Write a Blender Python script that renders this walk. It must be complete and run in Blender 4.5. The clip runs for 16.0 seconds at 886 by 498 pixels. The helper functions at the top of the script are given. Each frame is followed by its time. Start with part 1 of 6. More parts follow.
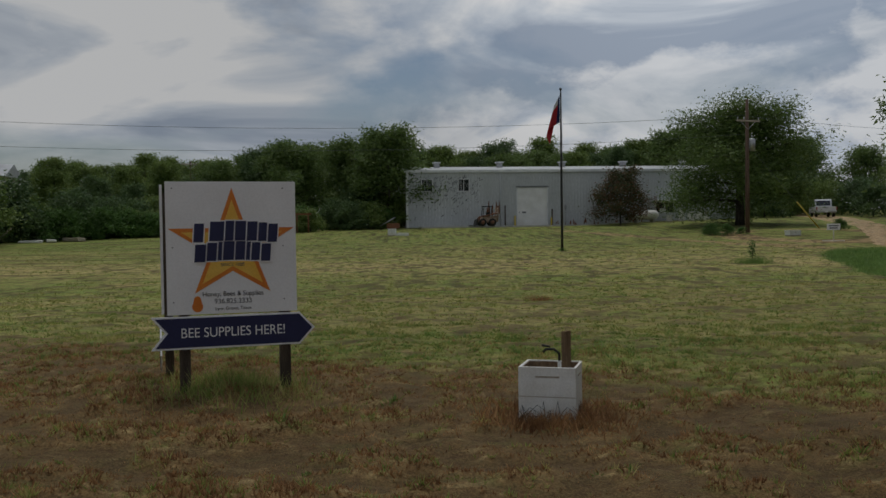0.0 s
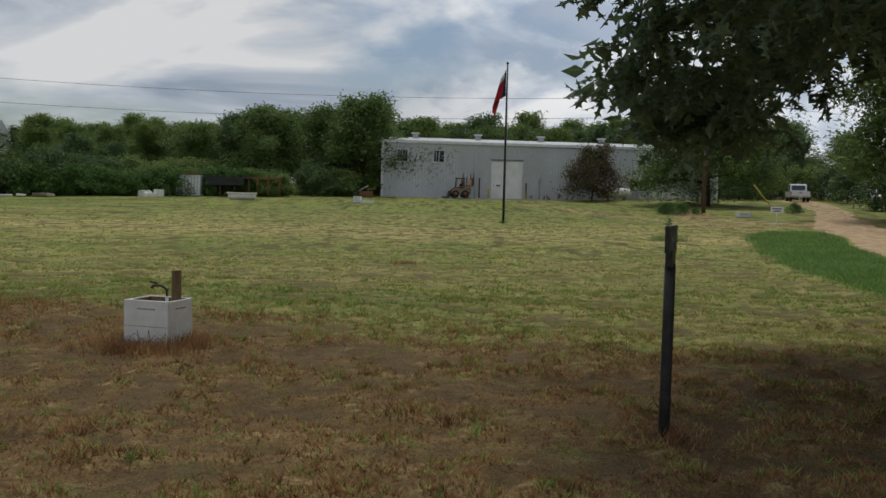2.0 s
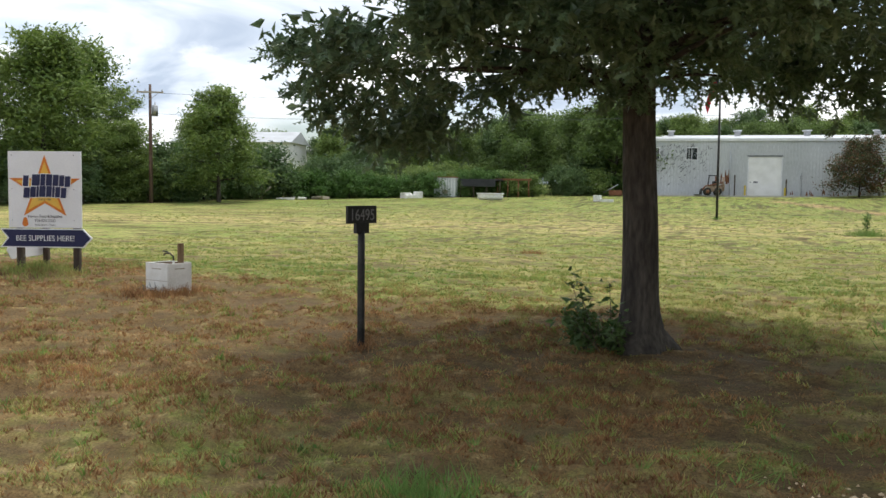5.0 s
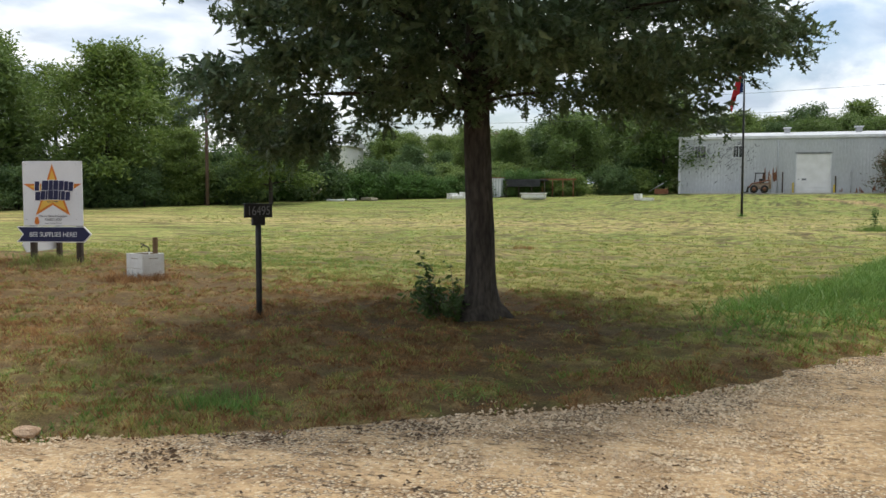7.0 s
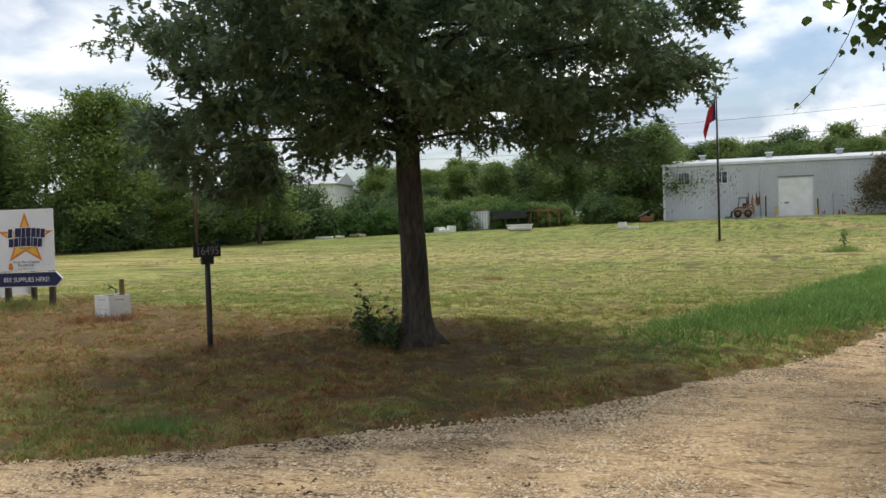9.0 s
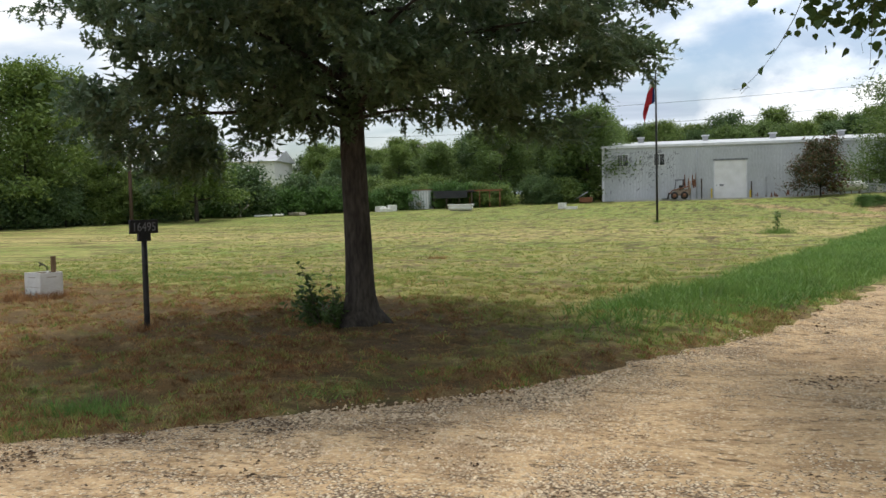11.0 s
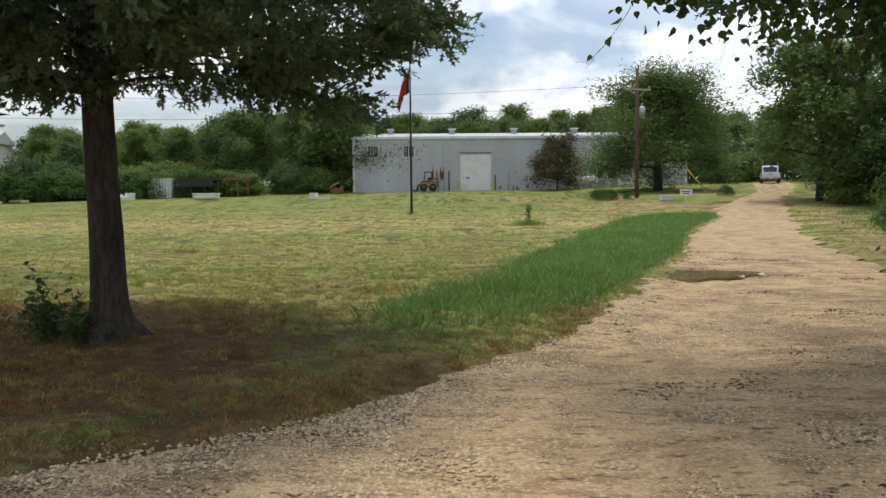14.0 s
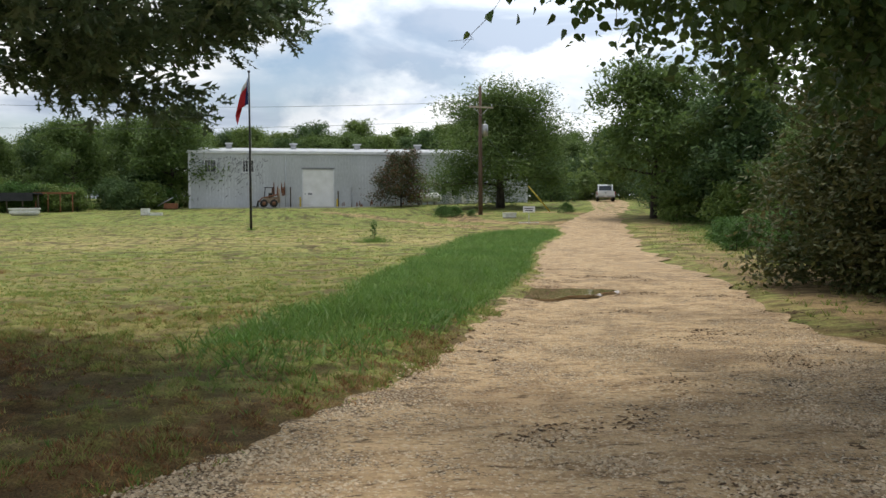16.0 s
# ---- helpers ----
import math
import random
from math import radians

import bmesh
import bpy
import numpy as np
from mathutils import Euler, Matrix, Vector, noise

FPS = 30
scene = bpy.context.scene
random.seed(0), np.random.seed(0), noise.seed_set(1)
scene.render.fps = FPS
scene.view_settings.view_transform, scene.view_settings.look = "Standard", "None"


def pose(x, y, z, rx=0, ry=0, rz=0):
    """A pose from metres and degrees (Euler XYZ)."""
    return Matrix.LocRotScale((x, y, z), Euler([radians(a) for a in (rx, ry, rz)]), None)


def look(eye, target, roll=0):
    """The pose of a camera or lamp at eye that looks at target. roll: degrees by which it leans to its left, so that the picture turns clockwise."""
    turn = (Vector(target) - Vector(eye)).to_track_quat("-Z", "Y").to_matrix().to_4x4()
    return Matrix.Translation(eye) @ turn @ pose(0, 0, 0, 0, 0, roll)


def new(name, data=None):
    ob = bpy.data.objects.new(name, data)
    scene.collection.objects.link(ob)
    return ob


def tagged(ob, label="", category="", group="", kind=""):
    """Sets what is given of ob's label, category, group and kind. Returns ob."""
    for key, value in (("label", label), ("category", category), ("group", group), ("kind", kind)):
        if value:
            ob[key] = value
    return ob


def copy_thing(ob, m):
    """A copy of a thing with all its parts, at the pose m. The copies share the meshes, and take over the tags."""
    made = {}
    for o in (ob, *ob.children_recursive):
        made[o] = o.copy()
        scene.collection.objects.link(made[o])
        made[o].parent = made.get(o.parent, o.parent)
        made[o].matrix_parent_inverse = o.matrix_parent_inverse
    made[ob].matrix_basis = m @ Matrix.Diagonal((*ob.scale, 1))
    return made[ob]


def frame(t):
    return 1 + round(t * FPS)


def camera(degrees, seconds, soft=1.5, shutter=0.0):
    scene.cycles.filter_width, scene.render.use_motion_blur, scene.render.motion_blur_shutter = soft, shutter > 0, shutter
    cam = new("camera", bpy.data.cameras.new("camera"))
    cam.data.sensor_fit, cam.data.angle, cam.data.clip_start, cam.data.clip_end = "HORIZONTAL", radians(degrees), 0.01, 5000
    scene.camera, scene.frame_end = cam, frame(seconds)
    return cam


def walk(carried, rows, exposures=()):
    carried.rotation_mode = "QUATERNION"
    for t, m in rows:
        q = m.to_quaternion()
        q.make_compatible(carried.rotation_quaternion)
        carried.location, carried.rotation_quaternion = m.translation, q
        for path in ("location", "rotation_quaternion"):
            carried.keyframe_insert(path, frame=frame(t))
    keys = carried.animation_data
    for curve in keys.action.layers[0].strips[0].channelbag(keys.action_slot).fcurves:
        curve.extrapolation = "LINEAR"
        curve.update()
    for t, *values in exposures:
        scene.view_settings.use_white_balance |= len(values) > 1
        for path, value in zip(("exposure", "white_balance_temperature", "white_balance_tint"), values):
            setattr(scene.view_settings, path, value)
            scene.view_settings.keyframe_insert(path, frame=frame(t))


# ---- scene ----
cam = camera(52.0, 16.0)
PATH = [
    (0, (-0.354, -0.631, 1.586), (-0.268, 1.367, 1.534), -0.8),
    (0.5, (0.481, -0.916, 1.551), (0.54, 1.082, 1.486), 0.3),
    (1, (1.412, -1.135, 1.493), (1.48, 0.862, 1.401), 0.6),
    (1.5, (2.326, -1.394, 1.475), (2.397, 0.602, 1.385), 1.2),
    (2, (3.254, -1.745, 1.436), (3.318, 0.251, 1.323), 1.4),
    (2.5, (4.169, -2.111, 1.444), (4.212, -0.115, 1.326), 0.9),
    (3, (5.018, -2.537, 1.458), (4.976, -0.538, 1.39), 0.9),
    (3.2, (5.34, -2.697, 1.447), (5.215, -0.702, 1.379), 0.5),
    (5.3, (8.658, -4.313, 1.412), (8.048, -2.414, 1.272), 0.8),
    (5.5, (8.965, -4.447, 1.406), (8.34, -2.553, 1.257), 0.9),
    (6, (9.694, -4.808, 1.417), (9.043, -2.922, 1.275), 1.0),
    (6.5, (10.377, -5.09, 1.409), (9.693, -3.216, 1.274), 0.7),
    (7, (10.961, -5.364, 1.411), (10.234, -3.505, 1.289), -0.0),
    (7.5, (11.398, -5.545, 1.405), (10.645, -3.695, 1.302), -0.0),
    (8, (11.714, -5.668, 1.401), (10.952, -3.821, 1.311), -0.8),
    (8.5, (11.892, -5.741, 1.405), (11.139, -3.889, 1.348), -1.6),
    (8.7, (11.929, -5.764, 1.409), (11.191, -3.906, 1.364), -1.7),
    (10.8, (11.866, -5.681, 1.387), (11.232, -3.787, 1.285), -1.4),
    (11, (11.833, -5.664, 1.388), (11.236, -3.758, 1.292), -1.3),
    (11.5, (11.728, -5.563, 1.397), (11.261, -3.62, 1.309), -1.2),
    (12, (11.562, -5.4, 1.383), (11.228, -3.432, 1.259), -0.9),
    (12.5, (11.424, -5.231, 1.396), (11.172, -3.251, 1.268), -0.8),
    (13, (11.283, -4.951, 1.391), (11.033, -2.969, 1.285), -0.9),
    (13.5, (11.196, -4.626, 1.389), (11.001, -2.638, 1.298), -0.9),
    (14, (11.104, -4.333, 1.378), (11.054, -2.337, 1.252), -0.6),
    (14.5, (11.034, -4.038, 1.356), (11.163, -2.048, 1.197), 0.3),
    (15, (11.051, -3.653, 1.329), (11.222, -1.664, 1.199), -0.9),
    (15.5, (11.085, -3.345, 1.319), (11.35, -1.365, 1.223), -1.7),
    (16, (11.072, -3.041, 1.324), (11.367, -1.064, 1.233), -0.3),
]
EXPOSURES = [(0, -1.0), (1.0, -1.05), (1.5, -0.7), (2.0, -0.4), (2.5, 0.22), (3.0, 0.47), (5.3, 0.75), (8, 0.45), (10.8, 0.46), (13, 0.48), (14, 0.33), (16, 0.28)]
walk(cam, [(t, look(eye, target, roll)) for t, eye, target, roll in PATH], EXPOSURES)

# ---- world and light ----
SUN_AZ, SUN_EL = 4.0, 71.0          # degrees: right of +y, above the horizon
world = bpy.data.worlds.new("sky")
scene.world = world
world.use_nodes = True


def build_sky():
    nt = world.node_tree
    n, l = nt.nodes, nt.links
    n.clear()
    out = n.new("ShaderNodeOutputWorld")
    bg = n.new("ShaderNodeBackground")
    sky = n.new("ShaderNodeTexSky")
    sky.sky_type, sky.sun_disc = "NISHITA", False
    sky.sun_elevation, sky.sun_rotation = radians(SUN_EL), radians(SUN_AZ)
    sky.air_density, sky.dust_density = 1.0, 2.0
    tc = n.new("ShaderNodeTexCoord")
    mp = n.new("ShaderNodeMapping")
    mp.inputs["Scale"].default_value = (1.0, 1.0, 2.6)
    mp.inputs["Location"].default_value = (0.35, 0.2, 0.1)
    l.new(tc.outputs["Generated"], mp.inputs["Vector"])
    nz = n.new("ShaderNodeTexNoise")
    nz.inputs["Scale"].default_value, nz.inputs["Detail"].default_value = 2.6, 12
    nz.inputs["Roughness"].default_value, nz.inputs["Distortion"].default_value = 0.55, 0.35
    l.new(mp.outputs[0], nz.inputs["Vector"])
    cover = n.new("ShaderNodeValToRGB")
    cover.color_ramp.elements[0].position, cover.color_ramp.elements[1].position = 0.36, 0.52
    l.new(nz.outputs["Fac"], cover.inputs[0])
    nz2 = n.new("ShaderNodeTexNoise")
    nz2.inputs["Scale"].default_value, nz2.inputs["Detail"].default_value = 3.4, 10
    nz2.inputs["Distortion"].default_value = 0.9
    mp2 = n.new("ShaderNodeMapping")
    mp2.inputs["Scale"].default_value = (1.0, 1.0, 3.0)
    mp2.inputs["Location"].default_value = (3.1, 1.7, 0.6)
    l.new(tc.outputs["Generated"], mp2.inputs["Vector"])
    l.new(mp2.outputs[0], nz2.inputs["Vector"])
    tone = n.new("ShaderNodeValToRGB")
    e = tone.color_ramp.elements
    e[0].position, e[0].color = 0.40, (0.40, 0.47, 0.58, 1)
    e[1].position, e[1].color = 0.585, (0.95, 0.96, 0.97, 1)
    mid = e.new(0.5)
    mid.color = (0.66, 0.72, 0.80, 1)
    l.new(nz2.outputs["Fac"], tone.inputs[0])
    nz3 = n.new("ShaderNodeTexNoise")
    nz3.inputs["Scale"].default_value, nz3.inputs["Detail"].default_value = 3.0, 14
    nz3.inputs["Roughness"].default_value = 0.58
    mp3 = n.new("ShaderNodeMapping")
    mp3.inputs["Scale"].default_value = (1.0, 1.0, 1.7)
    mp3.inputs["Location"].default_value = (1.3, 4.2, 2.2)
    l.new(tc.outputs["Generated"], mp3.inputs["Vector"])
    l.new(mp3.outputs[0], nz3.inputs["Vector"])
    puff = n.new("ShaderNodeMapRange")
    puff.inputs["From Min"].default_value, puff.inputs["From Max"].default_value = 0.52, 0.57
    puff.inputs["To Max"].default_value = 0.7
    l.new(nz3.outputs["Fac"], puff.inputs["Value"])
    heap = n.new("ShaderNodeMix")
    heap.data_type = "RGBA"
    heap.inputs[7].default_value = (0.93, 0.94, 0.95, 1)
    l.new(puff.outputs[0], heap.inputs[0])
    l.new(tone.outputs[0], heap.inputs[6])
    # clouds are brighter towards the veiled sun
    dot = n.new("ShaderNodeVectorMath")
    dot.operation = "DOT_PRODUCT"
    az, el = radians(24), radians(26)
    dot.inputs[1].default_value = (math.sin(az) * math.cos(el), math.cos(az) * math.cos(el), math.sin(el))
    l.new(tc.outputs["Generated"], dot.inputs[0])
    glow = n.new("ShaderNodeMapRange")
    glow.inputs["From Min"].default_value, glow.inputs["From Max"].default_value = 0.84, 1.0
    glow.inputs["To Min"].default_value, glow.inputs["To Max"].default_value = 1.0, 1.6
    glow.interpolation_type = "SMOOTHSTEP"
    l.new(dot.outputs["Value"], glow.inputs["Value"])
    lit = n.new("ShaderNodeVectorMath")
    lit.operation = "SCALE"
    l.new(heap.outputs[2], lit.inputs[0])
    l.new(glow.outputs[0], lit.inputs["Scale"])
    cl = n.new("ShaderNodeVectorMath")
    cl.operation = "SCALE"
    cl.inputs["Scale"].default_value = CLOUDS
    l.new(lit.outputs[0], cl.inputs[0])
    blue = n.new("ShaderNodeVectorMath")
    blue.operation = "MULTIPLY"
    blue.inputs[1].default_value = (0.9, 0.95, 1.0)
    l.new(sky.outputs[0], blue.inputs[0])
    mx = n.new("ShaderNodeMix")
    mx.data_type = "RGBA"
    l.new(cover.outputs[0], mx.inputs[0])
    l.new(blue.outputs[0], mx.inputs[6])
    l.new(cl.outputs[0], mx.inputs[7])
    l.new(mx.outputs[2], bg.inputs[0])
    bg.inputs[1].default_value = 0.1
    l.new(bg.outputs[0], out.inputs[0])


CLOUDS = 9.0
build_sky()
sun = new("sun", bpy.data.lights.new("sun", "SUN"))
sun.data.energy, sun.data.angle, sun.data.color = 1.75, radians(14), (1.0, 0.95, 0.86)
sun.matrix_world = look(
    (60 * math.sin(radians(SUN_AZ)), 60 * math.cos(radians(SUN_AZ)), 60 * math.tan(radians(SUN_EL))), (0, 0, 0))


# ---- materials ----
def material(name, c1, c2=None, scale=8.0, rough=0.8, bump=0.0, metallic=0.0, fine=60.0, spread=(0.35, 0.65), transmit=0.0,
             random_by="", stretch=(1, 1, 1), spec=0.4, contrast=0.25):
    """A surface with two scales of variation between two colours."""
    m = bpy.data.materials.new(name)
    m.use_nodes = True
    nt = m.node_tree
    n, l = nt.nodes, nt.links
    b = n["Principled BSDF"]
    b.inputs["Roughness"].default_value, b.inputs["Metallic"].default_value = rough, metallic
    b.inputs["Specular IOR Level"].default_value = spec
    c2 = c2 or tuple(v * 0.8 for v in c1)
    tc = n.new("ShaderNodeTexCoord")
    mp = n.new("ShaderNodeMapping")
    mp.inputs["Scale"].default_value = stretch
    l.new(tc.outputs["Object"], mp.inputs[0])
    big = n.new("ShaderNodeTexNoise")
    big.inputs["Scale"].default_value, big.inputs["Detail"].default_value = scale, 5
    l.new(mp.outputs[0], big.inputs["Vector"])
    ramp = n.new("ShaderNodeMapRange")
    ramp.inputs["From Min"].default_value, ramp.inputs["From Max"].default_value = spread
    l.new(big.outputs["Fac"], ramp.inputs["Value"])
    mx = n.new("ShaderNodeMix")
    mx.data_type = "RGBA"
    mx.inputs[6].default_value, mx.inputs[7].default_value = (*c1, 1), (*c2, 1)
    fac = ramp.outputs[0]
    if random_by == "island":
        g = n.new("ShaderNodeNewGeometry")
        add = n.new("ShaderNodeMath")
        add.operation = "MULTIPLY_ADD"
        add.inputs[1].default_value, add.inputs[2].default_value = 0.8, -0.2
        l.new(g.outputs["Random Per Island"], add.inputs[0])
        ad2 = n.new("ShaderNodeMath")
        ad2.operation, ad2.use_clamp = "MULTIPLY_ADD", True
        ad2.inputs[1].default_value = 0.5
        l.new(ramp.outputs[0], ad2.inputs[0])
        l.new(add.outputs[0], ad2.inputs[2])
        fac = ad2.outputs[0]
    l.new(fac, mx.inputs[0])
    fn = n.new("ShaderNodeTexNoise")
    fn.inputs["Scale"].default_value, fn.inputs["Detail"].default_value = fine, 4
    l.new(mp.outputs[0], fn.inputs["Vector"])
    fr = n.new("ShaderNodeMapRange")
    fr.inputs["From Min"].default_value, fr.inputs["From Max"].default_value = 0.3, 0.7
    fr.inputs["To Min"].default_value, fr.inputs["To Max"].default_value = 1 - contrast, 1 + contrast
    l.new(fn.outputs["Fac"], fr.inputs["Value"])
    sc = n.new("ShaderNodeVectorMath")
    sc.operation = "SCALE"
    l.new(mx.outputs[2], sc.inputs[0])
    l.new(fr.outputs[0], sc.inputs["Scale"])
    l.new(sc.outputs[0], b.inputs["Base Color"])
    if bump:
        bp = n.new("ShaderNodeBump")
        bp.inputs["Strength"].default_value, bp.inputs["Distance"].default_value = min(1.0, bump), 0.02
        l.new(fn.outputs["Fac"], bp.inputs["Height"])
        l.new(bp.outputs[0], b.inputs["Normal"])
    if transmit:
        out = n["Material Output"]
        tr = n.new("ShaderNodeBsdfTranslucent")
        l.new(sc.outputs[0], tr.inputs[0])
        ms = n.new("ShaderNodeMixShader")
        ms.inputs[0].default_value = transmit
        l.new(b.outputs[0], ms.inputs[1])
        l.new(tr.outputs[0], ms.inputs[2])
        l.new(ms.outputs[0], out.inputs[0])
    return m


def ground_material():
    """Mown turf, brown clippings, straw, fresh green and bare dirt, mixed by the areas stored on the mesh."""
    m = bpy.data.materials.new("turf")
    m.use_nodes = True
    nt = m.node_tree
    n, l = nt.nodes, nt.links
    b = n["Principled BSDF"]
    b.inputs["Roughness"].default_value, b.inputs["Specular IOR Level"].default_value = 0.95, 0.15
    tc = n.new("ShaderNodeTexCoord")

    def noise_tex(scale, detail=6, stretch=(1, 1, 1)):
        mp = n.new("ShaderNodeMapping")
        mp.inputs["Scale"].default_value = stretch
        l.new(tc.outputs["Object"], mp.inputs[0])
        t = n.new("ShaderNodeTexNoise")
        t.inputs["Scale"].default_value, t.inputs["Detail"].default_value = scale, detail
        t.inputs["Roughness"].default_value = 0.62
        l.new(mp.outputs[0], t.inputs["Vector"])
        return t.outputs["Fac"]

    def ramp(v, a, z, lo=0.0, hi=1.0):
        r = n.new("ShaderNodeMapRange")
        r.inputs["From Min"].default_value, r.inputs["From Max"].default_value = a, z
        r.inputs["To Min"].default_value, r.inputs["To Max"].default_value = lo, hi
        l.new(v, r.inputs["Value"])
        return r.outputs[0]

    def mix(f, a, z):
        x = n.new("ShaderNodeMix")
        x.data_type = "RGBA"
        l.new(f, x.inputs[0])
        for i, c in ((6, a), (7, z)):
            if isinstance(c, tuple):
                x.inputs[i].default_value = (*c, 1)
            else:
                l.new(c, x.inputs[i])
        return x.outputs[2]

    def area(name, wob, gain=1.0):
        """An area's weight, frayed by noise."""
        a = n.new("ShaderNodeAttribute")
        a.attribute_name = name
        s = n.new("ShaderNodeMath")
        s.operation = "ADD"
        l.new(a.outputs["Fac"], s.inputs[0])
        l.new(ramp(wob, 0.3, 0.7, -0.38, 0.38), s.inputs[1])
        r = ramp(s.outputs[0], 0.25, 0.75, 0.0, gain)
        k = n.new("ShaderNodeMath")
        k.operation, k.use_clamp = "MINIMUM", True
        k.inputs[1].default_value = gain
        l.new(r, k.inputs[0])
        return k.outputs[0]

    n1, n2, n3, n4 = noise_tex(0.5), noise_tex(2.2), noise_tex(14, 8), noise_tex(0.16, 4, (1, 2.6, 1))
    fine = noise_tex(60, 5)
    base = mix(ramp(n2, 0.38, 0.62), GRASS_GREEN, GRASS_DRY)
    base = mix(ramp(n4, 0.45, 0.6, 0.0, 0.4), base, GRASS_STRAW)
    base = mix(area("straw", n2, 0.75), base, GRASS_STRAW)
    base = mix(area("fresh", n1, 0.9), base, mix(ramp(n2, 0.35, 0.65), FRESH_A, FRESH_B))
    base = mix(area("brown", n2, 0.92), base, mix(ramp(n3, 0.35, 0.65), BROWN_A, BROWN_B))
    base = mix(area("dirt", n2, 0.95), base, mix(ramp(n3, 0.35, 0.65), DIRT_A, DIRT_B))
    base = mix(area("tall", n2, 1.0), base, mix(ramp(n3, 0.35, 0.65), TALL_A, TALL_B))
    # windrows of clippings, bare scuffs and thatch at several sizes
    rows = noise_tex(1.0, 8, (0.30, 1.5, 1))
    base = mix(ramp(rows, 0.50, 0.62, 0.0, 0.45), base, mix(ramp(n3, 0.35, 0.65), (0.27, 0.165, 0.075), (0.40, 0.30, 0.13)))
    base = mix(ramp(noise_tex(1.7, 8, (0.6, 1.3, 1)), 0.54, 0.64, 0.0, 0.7), base, (0.135, 0.08, 0.038))
    base = mix(ramp(noise_tex(2.6, 8, (0.6, 1.3, 1)), 0.55, 0.66, 0.0, 0.6), base, (0.14, 0.21, 0.045))
    base = mix(ramp(noise_tex(4.0, 9, (0.7, 1.3, 1)), 0.52, 0.62, 0.0, 0.75), base, (0.075, 0.05, 0.025))
    base = mix(ramp(noise_tex(5.5, 9, (0.8, 1.4, 1)), 0.55, 0.66, 0.0, 0.5), base, (0.52, 0.41, 0.20))
    base = mix(ramp(n3, 0.54, 0.68, 0.0, 0.8), base, (0.05, 0.036, 0.02))
    # hollows between heaps: near-black soil colour, shade between clumps painted into it; tops paler
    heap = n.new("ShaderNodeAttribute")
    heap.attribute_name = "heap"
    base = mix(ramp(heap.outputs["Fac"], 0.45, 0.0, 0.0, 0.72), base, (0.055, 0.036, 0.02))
    base = mix(ramp(heap.outputs["Fac"], 0.62, 1.0, 0.0, 0.3), base, (0.40, 0.28, 0.13))
    base = mix(area("thatch", n2, 0.3), base, mix(ramp(n3, 0.35, 0.65), (0.13, 0.08, 0.04), (0.22, 0.17, 0.07)))
    k = n.new("ShaderNodeVectorMath")
    k.operation = "SCALE"
    l.new(base, k.inputs[0])
    l.new(ramp(fine, 0.3, 0.7, 0.45, 1.55), k.inputs["Scale"])
    l.new(k.outputs[0], b.inputs["Base Color"])
    bp = n.new("ShaderNodeBump")
    bp.inputs["Strength"].default_value, bp.inputs["Distance"].default_value = 0.8, 0.04
    l.new(n3, bp.inputs["Height"])
    l.new(bp.outputs[0], b.inputs["Normal"])
    return m


GRASS_GREEN, GRASS_DRY, GRASS_STRAW = (0.19, 0.275, 0.052), (0.33, 0.33, 0.10), (0.54, 0.44, 0.19)
FRESH_A, FRESH_B = (0.15, 0.245, 0.045), (0.23, 0.295, 0.065)
BROWN_A, BROWN_B = (0.10, 0.048, 0.025), (0.21, 0.115, 0.052)
DIRT_A, DIRT_B = (0.36, 0.24, 0.13), (0.48, 0.335, 0.18)
TALL_A, TALL_B = (0.09, 0.19, 0.035), (0.15, 0.25, 0.05)


